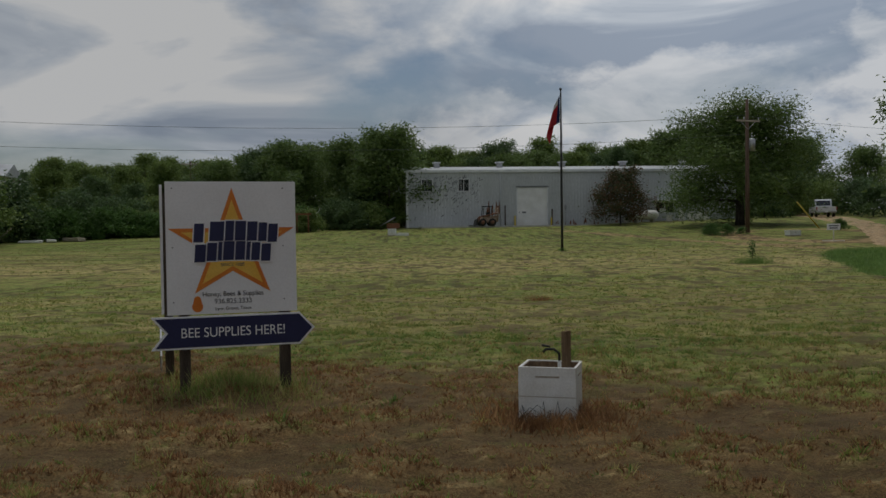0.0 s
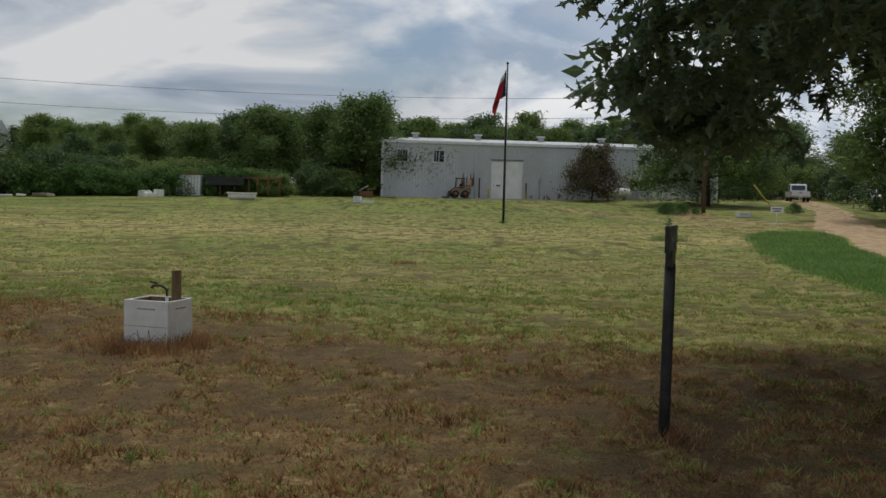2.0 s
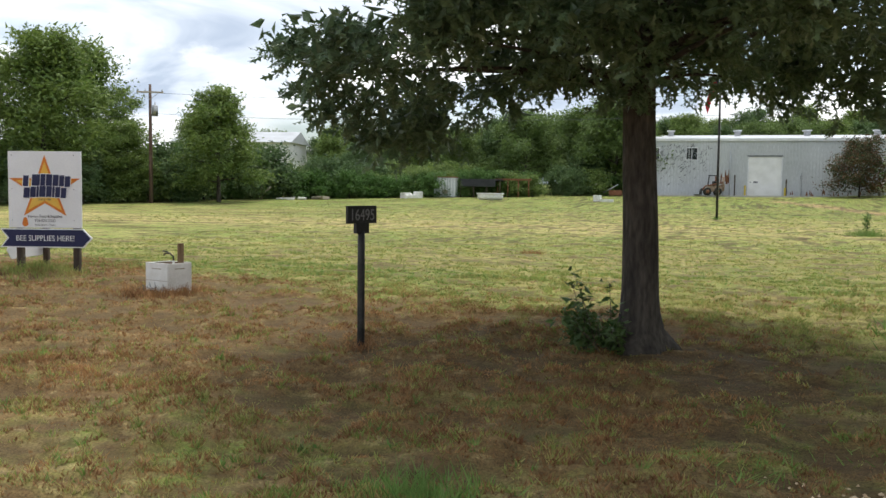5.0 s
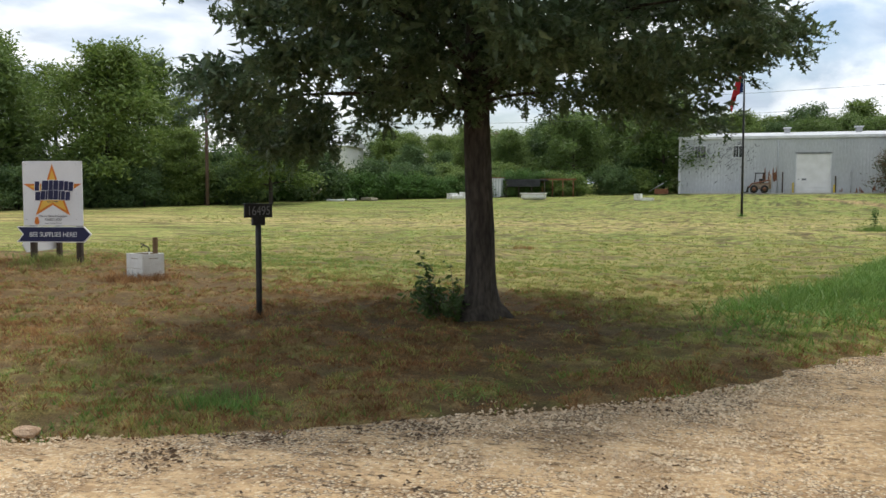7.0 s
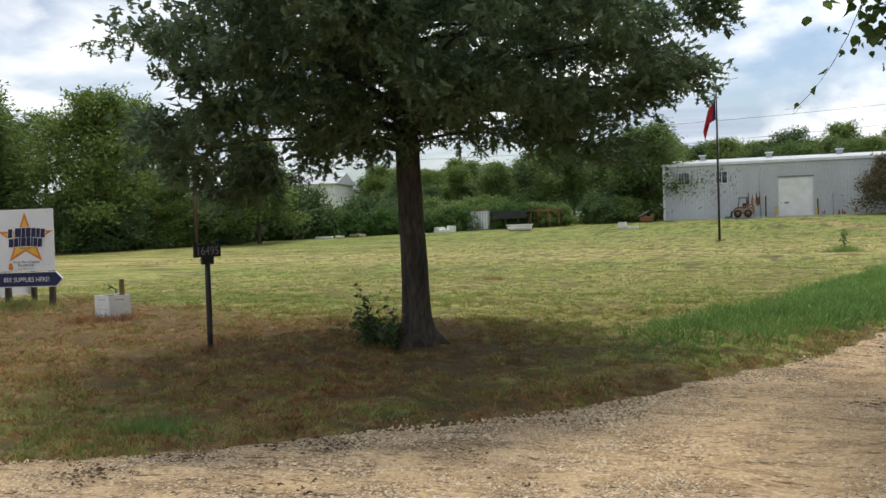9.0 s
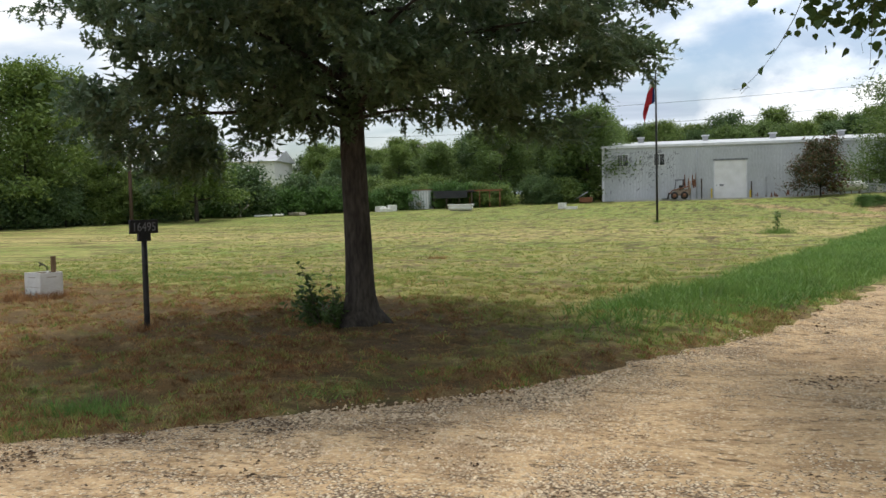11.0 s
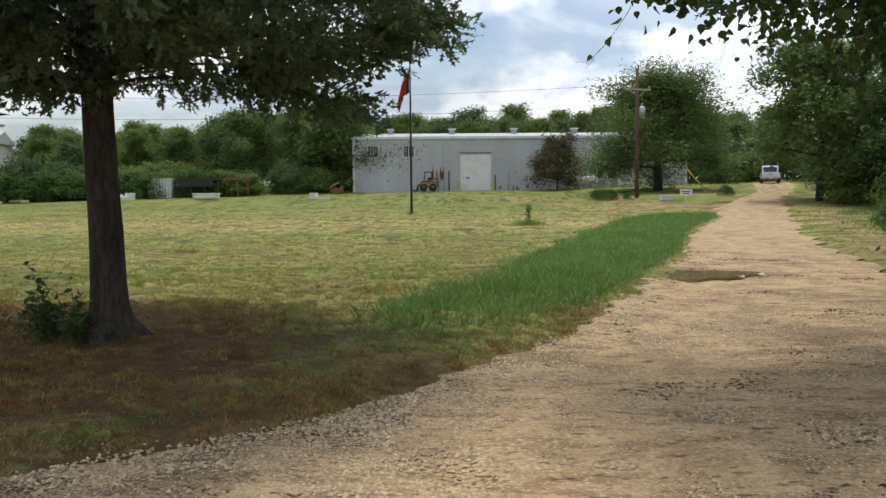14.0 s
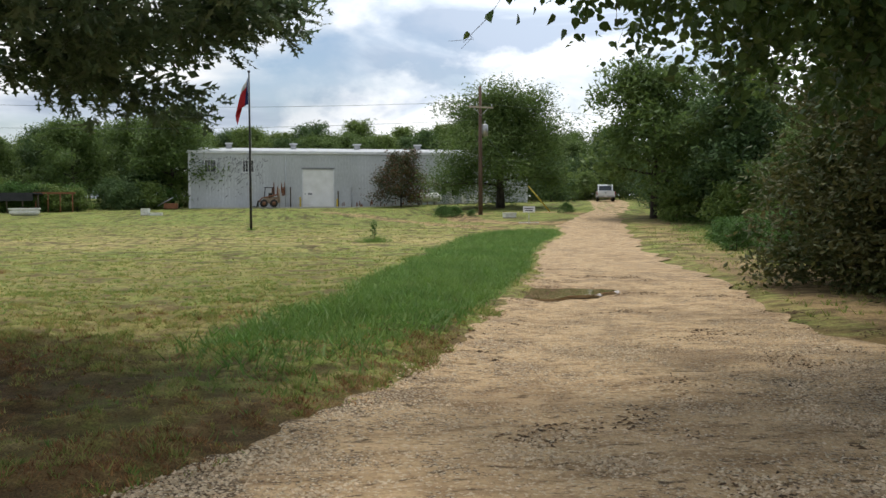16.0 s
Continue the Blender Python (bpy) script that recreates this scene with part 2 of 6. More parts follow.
def road_material():
    """Tan dirt with pale limestone gravel, damp patches and wheel wear."""
    m = bpy.data.materials.new("gravel_road")
    m.use_nodes = True
    nt = m.node_tree
    n, l = nt.nodes, nt.links
    b = n["Principled BSDF"]
    b.inputs["Roughness"].default_value, b.inputs["Specular IOR Level"].default_value = 0.9, 0.2
    tc = n.new("ShaderNodeTexCoord")

    def noise_tex(scale, detail=6):
        t = n.new("ShaderNodeTexNoise")
        t.inputs["Scale"].default_value, t.inputs["Detail"].default_value = scale, detail
        l.new(tc.outputs["Object"], t.inputs["Vector"])
        return t.outputs["Fac"]

    def ramp(v, a, z, lo=0.0, hi=1.0):
        r = n.new("ShaderNodeMapRange")
        r.inputs["From Min"].default_value, r.inputs["From Max"].default_value = a, z
        r.inputs["To Min"].default_value, r.inputs["To Max"].default_value = lo, hi
        l.new(v, r.inputs["Value"])
        return r.outputs[0]

    def mix(f, a, z):
        x = n.new("ShaderNodeMix")
        x.data_type = "RGBA"
        l.new(f, x.inputs[0])
        for i, c in ((6, a), (7, z)):
            if isinstance(c, tuple):
                x.inputs[i].default_value = (*c, 1)
            else:
                l.new(c, x.inputs[i])
        return x.outputs[2]

    at = n.new("ShaderNodeAttribute")
    at.attribute_name = "gravel"
    def streaks(scale, detail, stretch, turn=0.0):
        mp = n.new("ShaderNodeMapping")
        mp.inputs["Scale"].default_value, mp.inputs["Rotation"].default_value = stretch, (0, 0, turn)
        l.new(tc.outputs["Object"], mp.inputs[0])
        t = n.new("ShaderNodeTexNoise")
        t.inputs["Scale"].default_value, t.inputs["Detail"].default_value, t.inputs["Roughness"].default_value = scale, detail, 0.65
        l.new(mp.outputs[0], t.inputs["Vector"])
        return t.outputs["Fac"]

    n1, n2, n3 = noise_tex(0.55), noise_tex(2.2, 8), noise_tex(22, 10)
    vor = n.new("ShaderNodeTexVoronoi")
    vor.inputs["Scale"].default_value = 44
    l.new(tc.outputs["Object"], vor.inputs["Vector"])
    sep = n.new("ShaderNodeSeparateColor")
    l.new(vor.outputs["Color"], sep.inputs[0])
    dirt = mix(ramp(n2, 0.35, 0.65), (0.65, 0.47, 0.275), (0.50, 0.345, 0.19))
    dirt = mix(ramp(n3, 0.46, 0.68, 0, 0.6), dirt, (0.32, 0.20, 0.10))
    dirt = mix(ramp(streaks(2.4, 9, (0.5, 1.7, 1), 0.25), 0.50, 0.62, 0, 0.6), dirt, (0.25, 0.155, 0.08))
    dirt = mix(ramp(sep.outputs[2], 0.86, 0.9, 0, 0.8), dirt, (0.70, 0.58, 0.40))
    stone = mix(sep.outputs[0], (0.42, 0.31, 0.20), (0.88, 0.76, 0.56))
    stone = mix(ramp(vor.outputs["Distance"], 0.30, 0.62, 0, 0.95), stone, (0.13, 0.085, 0.05))
    gm = n.new("ShaderNodeMath")
    gm.operation = "ADD"
    l.new(at.outputs["Fac"], gm.inputs[0])
    l.new(ramp(n2, 0.3, 0.7, -0.5, 0.5), gm.inputs[1])
    gate = n.new("ShaderNodeMath")
    gate.operation = "ADD"
    l.new(gm.outputs[0], gate.inputs[0])
    l.new(ramp(sep.outputs[1], 0, 1, -0.5, 0.5), gate.inputs[1])
    base = mix(ramp(gate.outputs[0], 0.35, 0.6), dirt, stone)
    # trodden leaf litter and damp hollows
    base = mix(ramp(streaks(7, 10, (0.6, 1.5, 1), -0.3), 0.57, 0.64, 0, 0.85), base, (0.085, 0.055, 0.03))
    base = mix(ramp(streaks(16, 8, (0.6, 1.4, 1), 0.4), 0.60, 0.66, 0, 0.9), base, (0.06, 0.042, 0.026))
    base = mix(ramp(n1, 0.56, 0.68, 0, 0.4), base, (0.20, 0.13, 0.07))
    l.new(base, b.inputs["Base Color"])
    bp = n.new("ShaderNodeBump")
    bp.inputs["Strength"].default_value, bp.inputs["Distance"].default_value = 0.9, 0.02
    hs = n.new("ShaderNodeMath")
    hs.operation = "SUBTRACT"
    l.new(n3, hs.inputs[0])
    l.new(vor.outputs["Distance"], hs.inputs[1])
    l.new(hs.outputs[0], bp.inputs["Height"])
    l.new(bp.outputs[0], b.inputs["Normal"])
    return m


M = {}
M["turf"] = ground_material()
M["road"] = road_material()
M["bark"] = material("bark", (0.038, 0.032, 0.027), (0.085, 0.073, 0.06), 6, 0.95, 1.0, stretch=(1, 1, 0.25), fine=30, contrast=0.45)
M["oak_leaf"] = material("oak_leaf", (0.088, 0.145, 0.075), (0.175, 0.245, 0.125), 0.9, 0.3, spec=0.6, transmit=0.42, random_by="island", fine=30)
M["leaf_a"] = material("leaf_deep", (0.09, 0.15, 0.04), (0.17, 0.24, 0.065), 0.35, 0.6, transmit=0.4, random_by="island", fine=3)
M["leaf_b"] = material("leaf_yellowish", (0.10, 0.165, 0.035), (0.21, 0.28, 0.07), 0.35, 0.6, transmit=0.35, random_by="island", fine=3)
M["leaf_c"] = material("leaf_bluish", (0.065, 0.12, 0.045), (0.13, 0.20, 0.065), 0.35, 0.6, transmit=0.35, random_by="island", fine=3)
M["leaf_warm"] = material("leaf_brownish", (0.055, 0.085, 0.025), (0.17, 0.16, 0.06), 0.8, 0.6, transmit=0.3, random_by="island", fine=6)
M["leaf_red"] = material("leaf_reddish", (0.05, 0.085, 0.03), (0.26, 0.085, 0.05), 0.3, 0.6, transmit=0.2, random_by="island", fine=3, spread=(0.45, 0.75))
M["weed"] = material("weed_leaf", (0.06, 0.14, 0.025), (0.12, 0.22, 0.05), 0.35, 0.6, transmit=0.3, random_by="island", fine=3)
M["blade"] = material("turf_blade", (0.17, 0.27, 0.05), (0.50, 0.43, 0.17), 1.1, 0.8, transmit=0.45, random_by="island", fine=2)
M["dead"] = material("dead_grass", (0.17, 0.078, 0.034), (0.47, 0.28, 0.125), 2.5, 0.9, transmit=0.3, random_by="island", fine=2)
M["tall"] = material("tall_grass", (0.12, 0.24, 0.05), (0.22, 0.33, 0.08), 0.4, 0.6, transmit=0.3, random_by="island", fine=2)
M["stone"] = material("limestone", (0.43, 0.305, 0.185), (0.78, 0.64, 0.45), 2.0, 0.9, 0.6, random_by="island", fine=40)
M["litter"] = material("leaf_litter", (0.05, 0.033, 0.02), (0.16, 0.10, 0.055), 3, 0.95, 0.4, random_by="island", fine=30)
M["rust_rock"] = material("sandstone", (0.42, 0.27, 0.17), (0.52, 0.38, 0.26), 6, 0.9, 0.8)
M["sheet"] = material("weathered_sheet", (0.44, 0.46, 0.47), (0.54, 0.56, 0.57), 0.5, 0.5, 0.1, stretch=(1, 1, 0.3), fine=9, contrast=0.12, spec=0.4)
M["mildew"] = material("mildew", (0.16, 0.165, 0.17), (0.28, 0.29, 0.30), 3, 0.9)
M["white_trim"] = material("white_trim", (0.74, 0.75, 0.76), (0.62, 0.63, 0.64), 1.5, 0.5, contrast=0.08)
M["door_white"] = material("door_white", (0.80, 0.80, 0.79), (0.70, 0.70, 0.68), 1.2, 0.45, contrast=0.06)
M["roof"] = material("roof_sheet", (0.52, 0.54, 0.55), (0.42, 0.43, 0.44), 0.6, 0.45, contrast=0.1)
M["concrete"] = material("concrete", (0.52, 0.50, 0.46), (0.42, 0.40, 0.36), 2, 0.9, 0.4)
M["paint_white"] = material("white_paint", (0.78, 0.78, 0.75), (0.66, 0.65, 0.60), 5, 0.6, 0.15, contrast=0.08)
M["board"] = material("sign_board", (0.82, 0.82, 0.83), (0.76, 0.76, 0.77), 2, 0.4, contrast=0.04)
M["navy"] = material("navy_vinyl", (0.012, 0.016, 0.065), (0.018, 0.022, 0.08), 2, 0.4, contrast=0.1)
M["orange"] = material("orange_vinyl", (0.62, 0.16, 0.02), (0.72, 0.24, 0.03), 3, 0.4, contrast=0.08)
M["gold"] = material("gold_vinyl", (0.78, 0.42, 0.05), (0.80, 0.52, 0.10), 3, 0.4, contrast=0.08)
M["ink"] = material("black_ink", (0.03, 0.03, 0.04), None, 4, 0.5)
M["grey_ink"] = material("grey_ink", (0.16, 0.13, 0.12), None, 4, 0.5)
M["post"] = material("dark_timber", (0.055, 0.04, 0.03), (0.11, 0.085, 0.06), 5, 0.9, 0.6, stretch=(3, 3, 0.4), fine=50)
M["raw_wood"] = material("raw_wood", (0.16, 0.10, 0.055), (0.24, 0.16, 0.09), 8, 0.85, 0.4, stretch=(4, 4, 0.5))
M["grey_wood"] = material("grey_wood", (0.34, 0.29, 0.22), (0.44, 0.39, 0.31), 6, 0.9, 0.4, stretch=(4, 4, 0.5))
M["pole_wood"] = material("pole_wood", (0.09, 0.055, 0.04), (0.15, 0.10, 0.075), 3, 0.9, 0.5, stretch=(3, 3, 0.2))
M["iron"] = material("dark_iron", (0.035, 0.037, 0.04), (0.06, 0.058, 0.055), 8, 0.6, 0.2, 0.6)
M["galv"] = material("galvanised", (0.45, 0.46, 0.47), (0.35, 0.36, 0.37), 6, 0.45, 0.1, 0.7)
M["glass"] = material("dark_glass", (0.02, 0.025, 0.03), None, 2, 0.08, spec=0.8)
M["rubber"] = material("rubber", (0.02, 0.02, 0.02), (0.04, 0.036, 0.03), 6, 0.9)
M["car_white"] = material("car_white", (0.74, 0.75, 0.76), (0.70, 0.71, 0.72), 2, 0.25, contrast=0.03, spec=0.6)
M["red"] = material("red_lens", (0.35, 0.02, 0.02), None, 3, 0.3)
M["rust"] = material("rust", (0.16, 0.06, 0.03), (0.26, 0.12, 0.06), 5, 0.9, 0.5)
M["loader"] = material("loader_paint", (0.42, 0.34, 0.26), (0.24, 0.15, 0.10), 3, 0.7, 0.2)
M["loader_orange"] = material("loader_orange", (0.24, 0.10, 0.055), (0.16, 0.08, 0.05), 3, 0.7)
M["tarp"] = material("dark_tarp", (0.02, 0.022, 0.025), (0.04, 0.04, 0.045), 2, 0.7)
M["flag_blue"] = material("flag_blue", (0.015, 0.03, 0.12), None, 3, 0.8, transmit=0.3)
M["flag_red"] = material("flag_red", (0.50, 0.03, 0.04), None, 3, 0.8, transmit=0.3)
M["flag_white"] = material("flag_white", (0.78, 0.78, 0.78), None, 3, 0.8, transmit=0.3, contrast=0.05)
M["yellow"] = material("yellow_guard", (0.62, 0.46, 0.06), None, 3, 0.6)
M["water"] = material("puddle_water", (0.26, 0.18, 0.095), (0.32, 0.23, 0.13), 1.2, 0.02, spec=0.9, contrast=0.04)
M["plate"] = material("black_plate", (0.016, 0.016, 0.018), (0.03, 0.03, 0.03), 9, 0.45)
M["digits"] = material("silver_digits", (0.30, 0.30, 0.31), None, 9, 0.5)
M["pvc"] = material("white_pvc", (0.70, 0.69, 0.64), None, 9, 0.5)
M["wire"] = material("wire", (0.10, 0.12, 0.11), None, 9, 0.7)
M["vine_stem"] = material("vine_stem", (0.10, 0.085, 0.06), None, 9, 0.8)
M["vine_leaf"] = material("vine_leaf", (0.05, 0.10, 0.025), (0.10, 0.16, 0.04), 2, 0.5, transmit=0.3, random_by="island")


# ---- helpers of this scene ----
def mesh_from(name, verts, faces, mat, smooth=False):
    me = bpy.data.meshes.new(name)
    me.from_pydata([tuple(map(float, v)) for v in verts] if not isinstance(verts, np.ndarray) else verts.tolist(), [],
                   faces if not isinstance(faces, np.ndarray) else faces.tolist())
    mats = mat if isinstance(mat, (list, tuple)) else [mat]
    for x in mats:
        me.materials.append(x)
    if smooth:
        me.polygons.foreach_set("use_smooth", np.ones(len(me.polygons), dtype=bool))
    me.update()
    return me


def part(name, bm, mat, parent=None, label=""):
    """Links a bmesh (or a finished mesh) as one mesh object under a thing or a part."""
    if isinstance(bm, bmesh.types.BMesh):
        me = bpy.data.meshes.new(name)
        bm.to_mesh(me)
        bm.free()
        me.materials.append(mat)
    else:
        me = bm
    ob = new(name, me)
    if parent:
        ob.parent = parent
    if label:
        tagged(ob, label)
    return ob


def thing(name, m, label, category, group=""):
    e = new(name)
    e.empty_display_size = 0.2
    e.matrix_basis = m
    return tagged(e, label, category, group)


def box_bm(bm, x0, x1, y0, y1, z0, z1, bev=0.0, m=None):
    r = bmesh.ops.create_cube(bm, size=1.0)
    vs = r["verts"]
    for v in vs:
        v.co = Vector((x0 + (v.co.x + 0.5) * (x1 - x0), y0 + (v.co.y + 0.5) * (y1 - y0), z0 + (v.co.z + 0.5) * (z1 - z0)))
    if bev:
        es = list({e for v in vs for e in v.link_edges})
        r2 = bmesh.ops.bevel(bm, geom=es, offset=bev, segments=2, affect="EDGES", profile=0.6)
        vs = list({v for f in r2["faces"] for v in f.verts} | {v for v in vs if v.is_valid})
    if m is not None:
        bmesh.ops.transform(bm, matrix=m, verts=[v for v in vs if v.is_valid])
    return bm


def box(x0, x1, y0, y1, z0, z1, bev=0.0, m=None):
    return box_bm(bmesh.new(), x0, x1, y0, y1, z0, z1, bev, m)


def tube(points, radii, sides=8, cap=True):
    """Vertices and faces of a tapered tube along points."""
    pts = [Vector(p) for p in points]
    if not isinstance(radii, (list, tuple)):
        radii = [radii] * len(pts)
    vs, fs = [], []
    ref = Vector((0.31, 0.17, 0.93))
    for i, p in enumerate(pts):
        d = (pts[min(i + 1, len(pts) - 1)] - pts[max(i - 1, 0)]).normalized()
        r0 = ref if abs(d.dot(ref)) < 0.95 else Vector((1, 0, 0))
        a = d.cross(r0).normalized()
        b = d.cross(a)
        for k in range(sides):
            t = 2 * math.pi * k / sides
            vs.append(p + (a * math.cos(t) + b * math.sin(t)) * radii[i])
    for i in range(len(pts) - 1):
        for k in range(sides):
            k2 = (k + 1) % sides
            fs.append((i * sides + k, i * sides + k2, (i + 1) * sides + k2, (i + 1) * sides + k))
    if cap:
        fs.append(tuple(range(sides - 1, -1, -1)))
        fs.append(tuple((len(pts) - 1) * sides + k for k in range(sides)))
    return vs, fs


def joined(pieces):
    vs, fs = [], []
    for v, f in pieces:
        o = len(vs)
        vs += list(v)
        fs += [tuple(i + o for i in q) for q in f]
    return vs, fs


def tube_part(name, points, radii, mat, parent=None, sides=8, label=""):
    v, f = tube(points, radii, sides)
    return part(name, mesh_from(name, v, f, mat, True), None, parent, label)


def rod(name, p0, p1, r, mat, parent=None, sides=12, label=""):
    return tube_part(name, [p0, p1], r, mat, parent, sides, label)


def prism(pts, y0, y1):
    """A flat outline in x, z, given depth in y."""
    n = len(pts)
    vs = [(x, y0, z) for x, z in pts] + [(x, y1, z) for x, z in pts]
    fs = [tuple(range(n)), tuple(range(2 * n - 1, n - 1, -1))] + [(i, i + n, (i + 1) % n + n, (i + 1) % n) for i in range(n)]
    return vs, fs


def prism_part(name, pts, y0, y1, mat, parent, label=""):
    v, f = prism(pts, y0, y1)
    me = mesh_from(name, v, f, mat)
    bm = bmesh.new()
    bm.from_mesh(me)
    bmesh.ops.recalc_face_normals(bm, faces=bm.faces)
    bm.to_mesh(me)
    bm.free()
    return part(name, me, None, parent, label)


def lettering(name, text, size, x, z, mat, parent, y=-0.004, align="CENTER", spread=1.0, label="", squash=1.0):
    cu = bpy.data.curves.new(name, "FONT")
    cu.body, cu.size, cu.align_x, cu.extrude, cu.space_character = text, size, align, 0.001, spread
    tmp = bpy.data.objects.new(name, cu)
    scene.collection.objects.link(tmp)
    me = bpy.data.meshes.new_from_object(tmp.evaluated_get(bpy.context.evaluated_depsgraph_get()))
    bpy.data.objects.remove(tmp)
    me.transform(Matrix.Translation((x, y, z)) @ Matrix.Rotation(radians(90), 4, "X") @ Matrix.Diagonal((squash, 1, 1, 1)))
    me.materials.clear()
    me.materials.append(mat)
    return part(name, me, None, parent, label)


def smooth01(a, b, x):
    t = np.clip((x - a) / (b - a), 0, 1)
    return t * t * (3 - 2 * t)


PROFILE_Y = (-200, -8, 0.4, 1.6, 3.5, 6.5, 9, 22.5, 35.5, 47.3, 57, 69, 87, 130, 400)
PROFILE_Z = (-0.33, -0.33, -0.33, -0.28, -0.11, -0.03, -0.07, -0.33, -0.15, 0.14, 0.42, 0.82, 1.42, 2.6, 6.0)


def ground_z(x, y):
    x, y = np.asarray(x, float), np.asarray(y, float)
    z = sum(np.interp(y + d, PROFILE_Y, PROFILE_Z) for d in (-0.8, 0, 0.8)) / 3
    on_drive = smooth01(-1.5, 1.5, edge_gap(x, y)) * (1 - smooth01(13, 24, y))
    z = z * (1 - on_drive) - 0.30 * on_drive
    z = z + 0.17 * np.exp(-((x + 2) / 2.0) ** 2 - ((y - 7.8) / 1.7) ** 2)
    return z + 0.35 * smooth01(14, 30, x) * smooth01(40, 62, y)


EDGE = [(-80, -4.5), (0, -2.4), (3, -1.6), (5.0, -0.8), (5.78, -0.47), (6.58, -0.11), (7.36, 0.3), (8.07, 0.86), (8.67, 1.37), (9.25, 1.75), (9.8, 2.2), (10.5, 2.97),
        (11.0, 3.8), (11.75, 5.2), (12.6, 7.25), (13.2, 8.7), (14.1, 11.2), (16.5, 18.5), (19.0, 27.8), (20.9, 34.1), (23.5, 40.0), (25.4, 48.1), (29.0, 56)]
EDGE_R = [(17.6, -40), (17.6, 5), (17.7, 7.5), (18.4, 11), (19.4, 14), (21.6, 22.2), (24.9, 34), (28, 44), (29.2, 47.5), (32.3, 58.3), (34.8, 66), (43, 86), (48, 104), (53, 125)]


def edge_gap(x, y):
    """Metres past the grass edge of the drive, positive on the gravel."""
    ex, ey = np.array([p[0] for p in EDGE]), np.array([p[1] for p in EDGE])
    return np.interp(y, ey, -ex * 0 + ex) * -1 + x


def z_at(x, y):
    return float(ground_z(x, y))


# ---- ground ----
def axis(spans):
    out = []
    for a, b, step in spans:
        out += list(np.arange(a, b, step))
    return np.array(out + [spans[-1][1]])


def value_noise(x, y, scale, seed):
    """Smooth random field between -1 and 1."""
    r = np.random.RandomState(seed).rand(256, 256)
    u, v = x / scale, y / scale
    i, j = np.floor(u).astype(int), np.floor(v).astype(int)
    a, b = u - i, v - j
    a, b = a * a * (3 - 2 * a), b * b * (3 - 2 * b)
    i, j, i1, j1 = i % 256, j % 256, (i + 1) % 256, (j + 1) % 256
    return 2 * ((r[i, j] * (1 - a) + r[i1, j] * a) * (1 - b) + (r[i, j1] * (1 - a) + r[i1, j1] * a) * b) - 1


TALL_L = [(3.5, 10.5), (7.0, 10.1), (8.5, 10.5), (10.6, 11.3), (16.4, 12.25), (21.4, 13.4), (25.1, 14.2), (36.9, 17.5), (42.8, 19.9), (45, 22.0)]


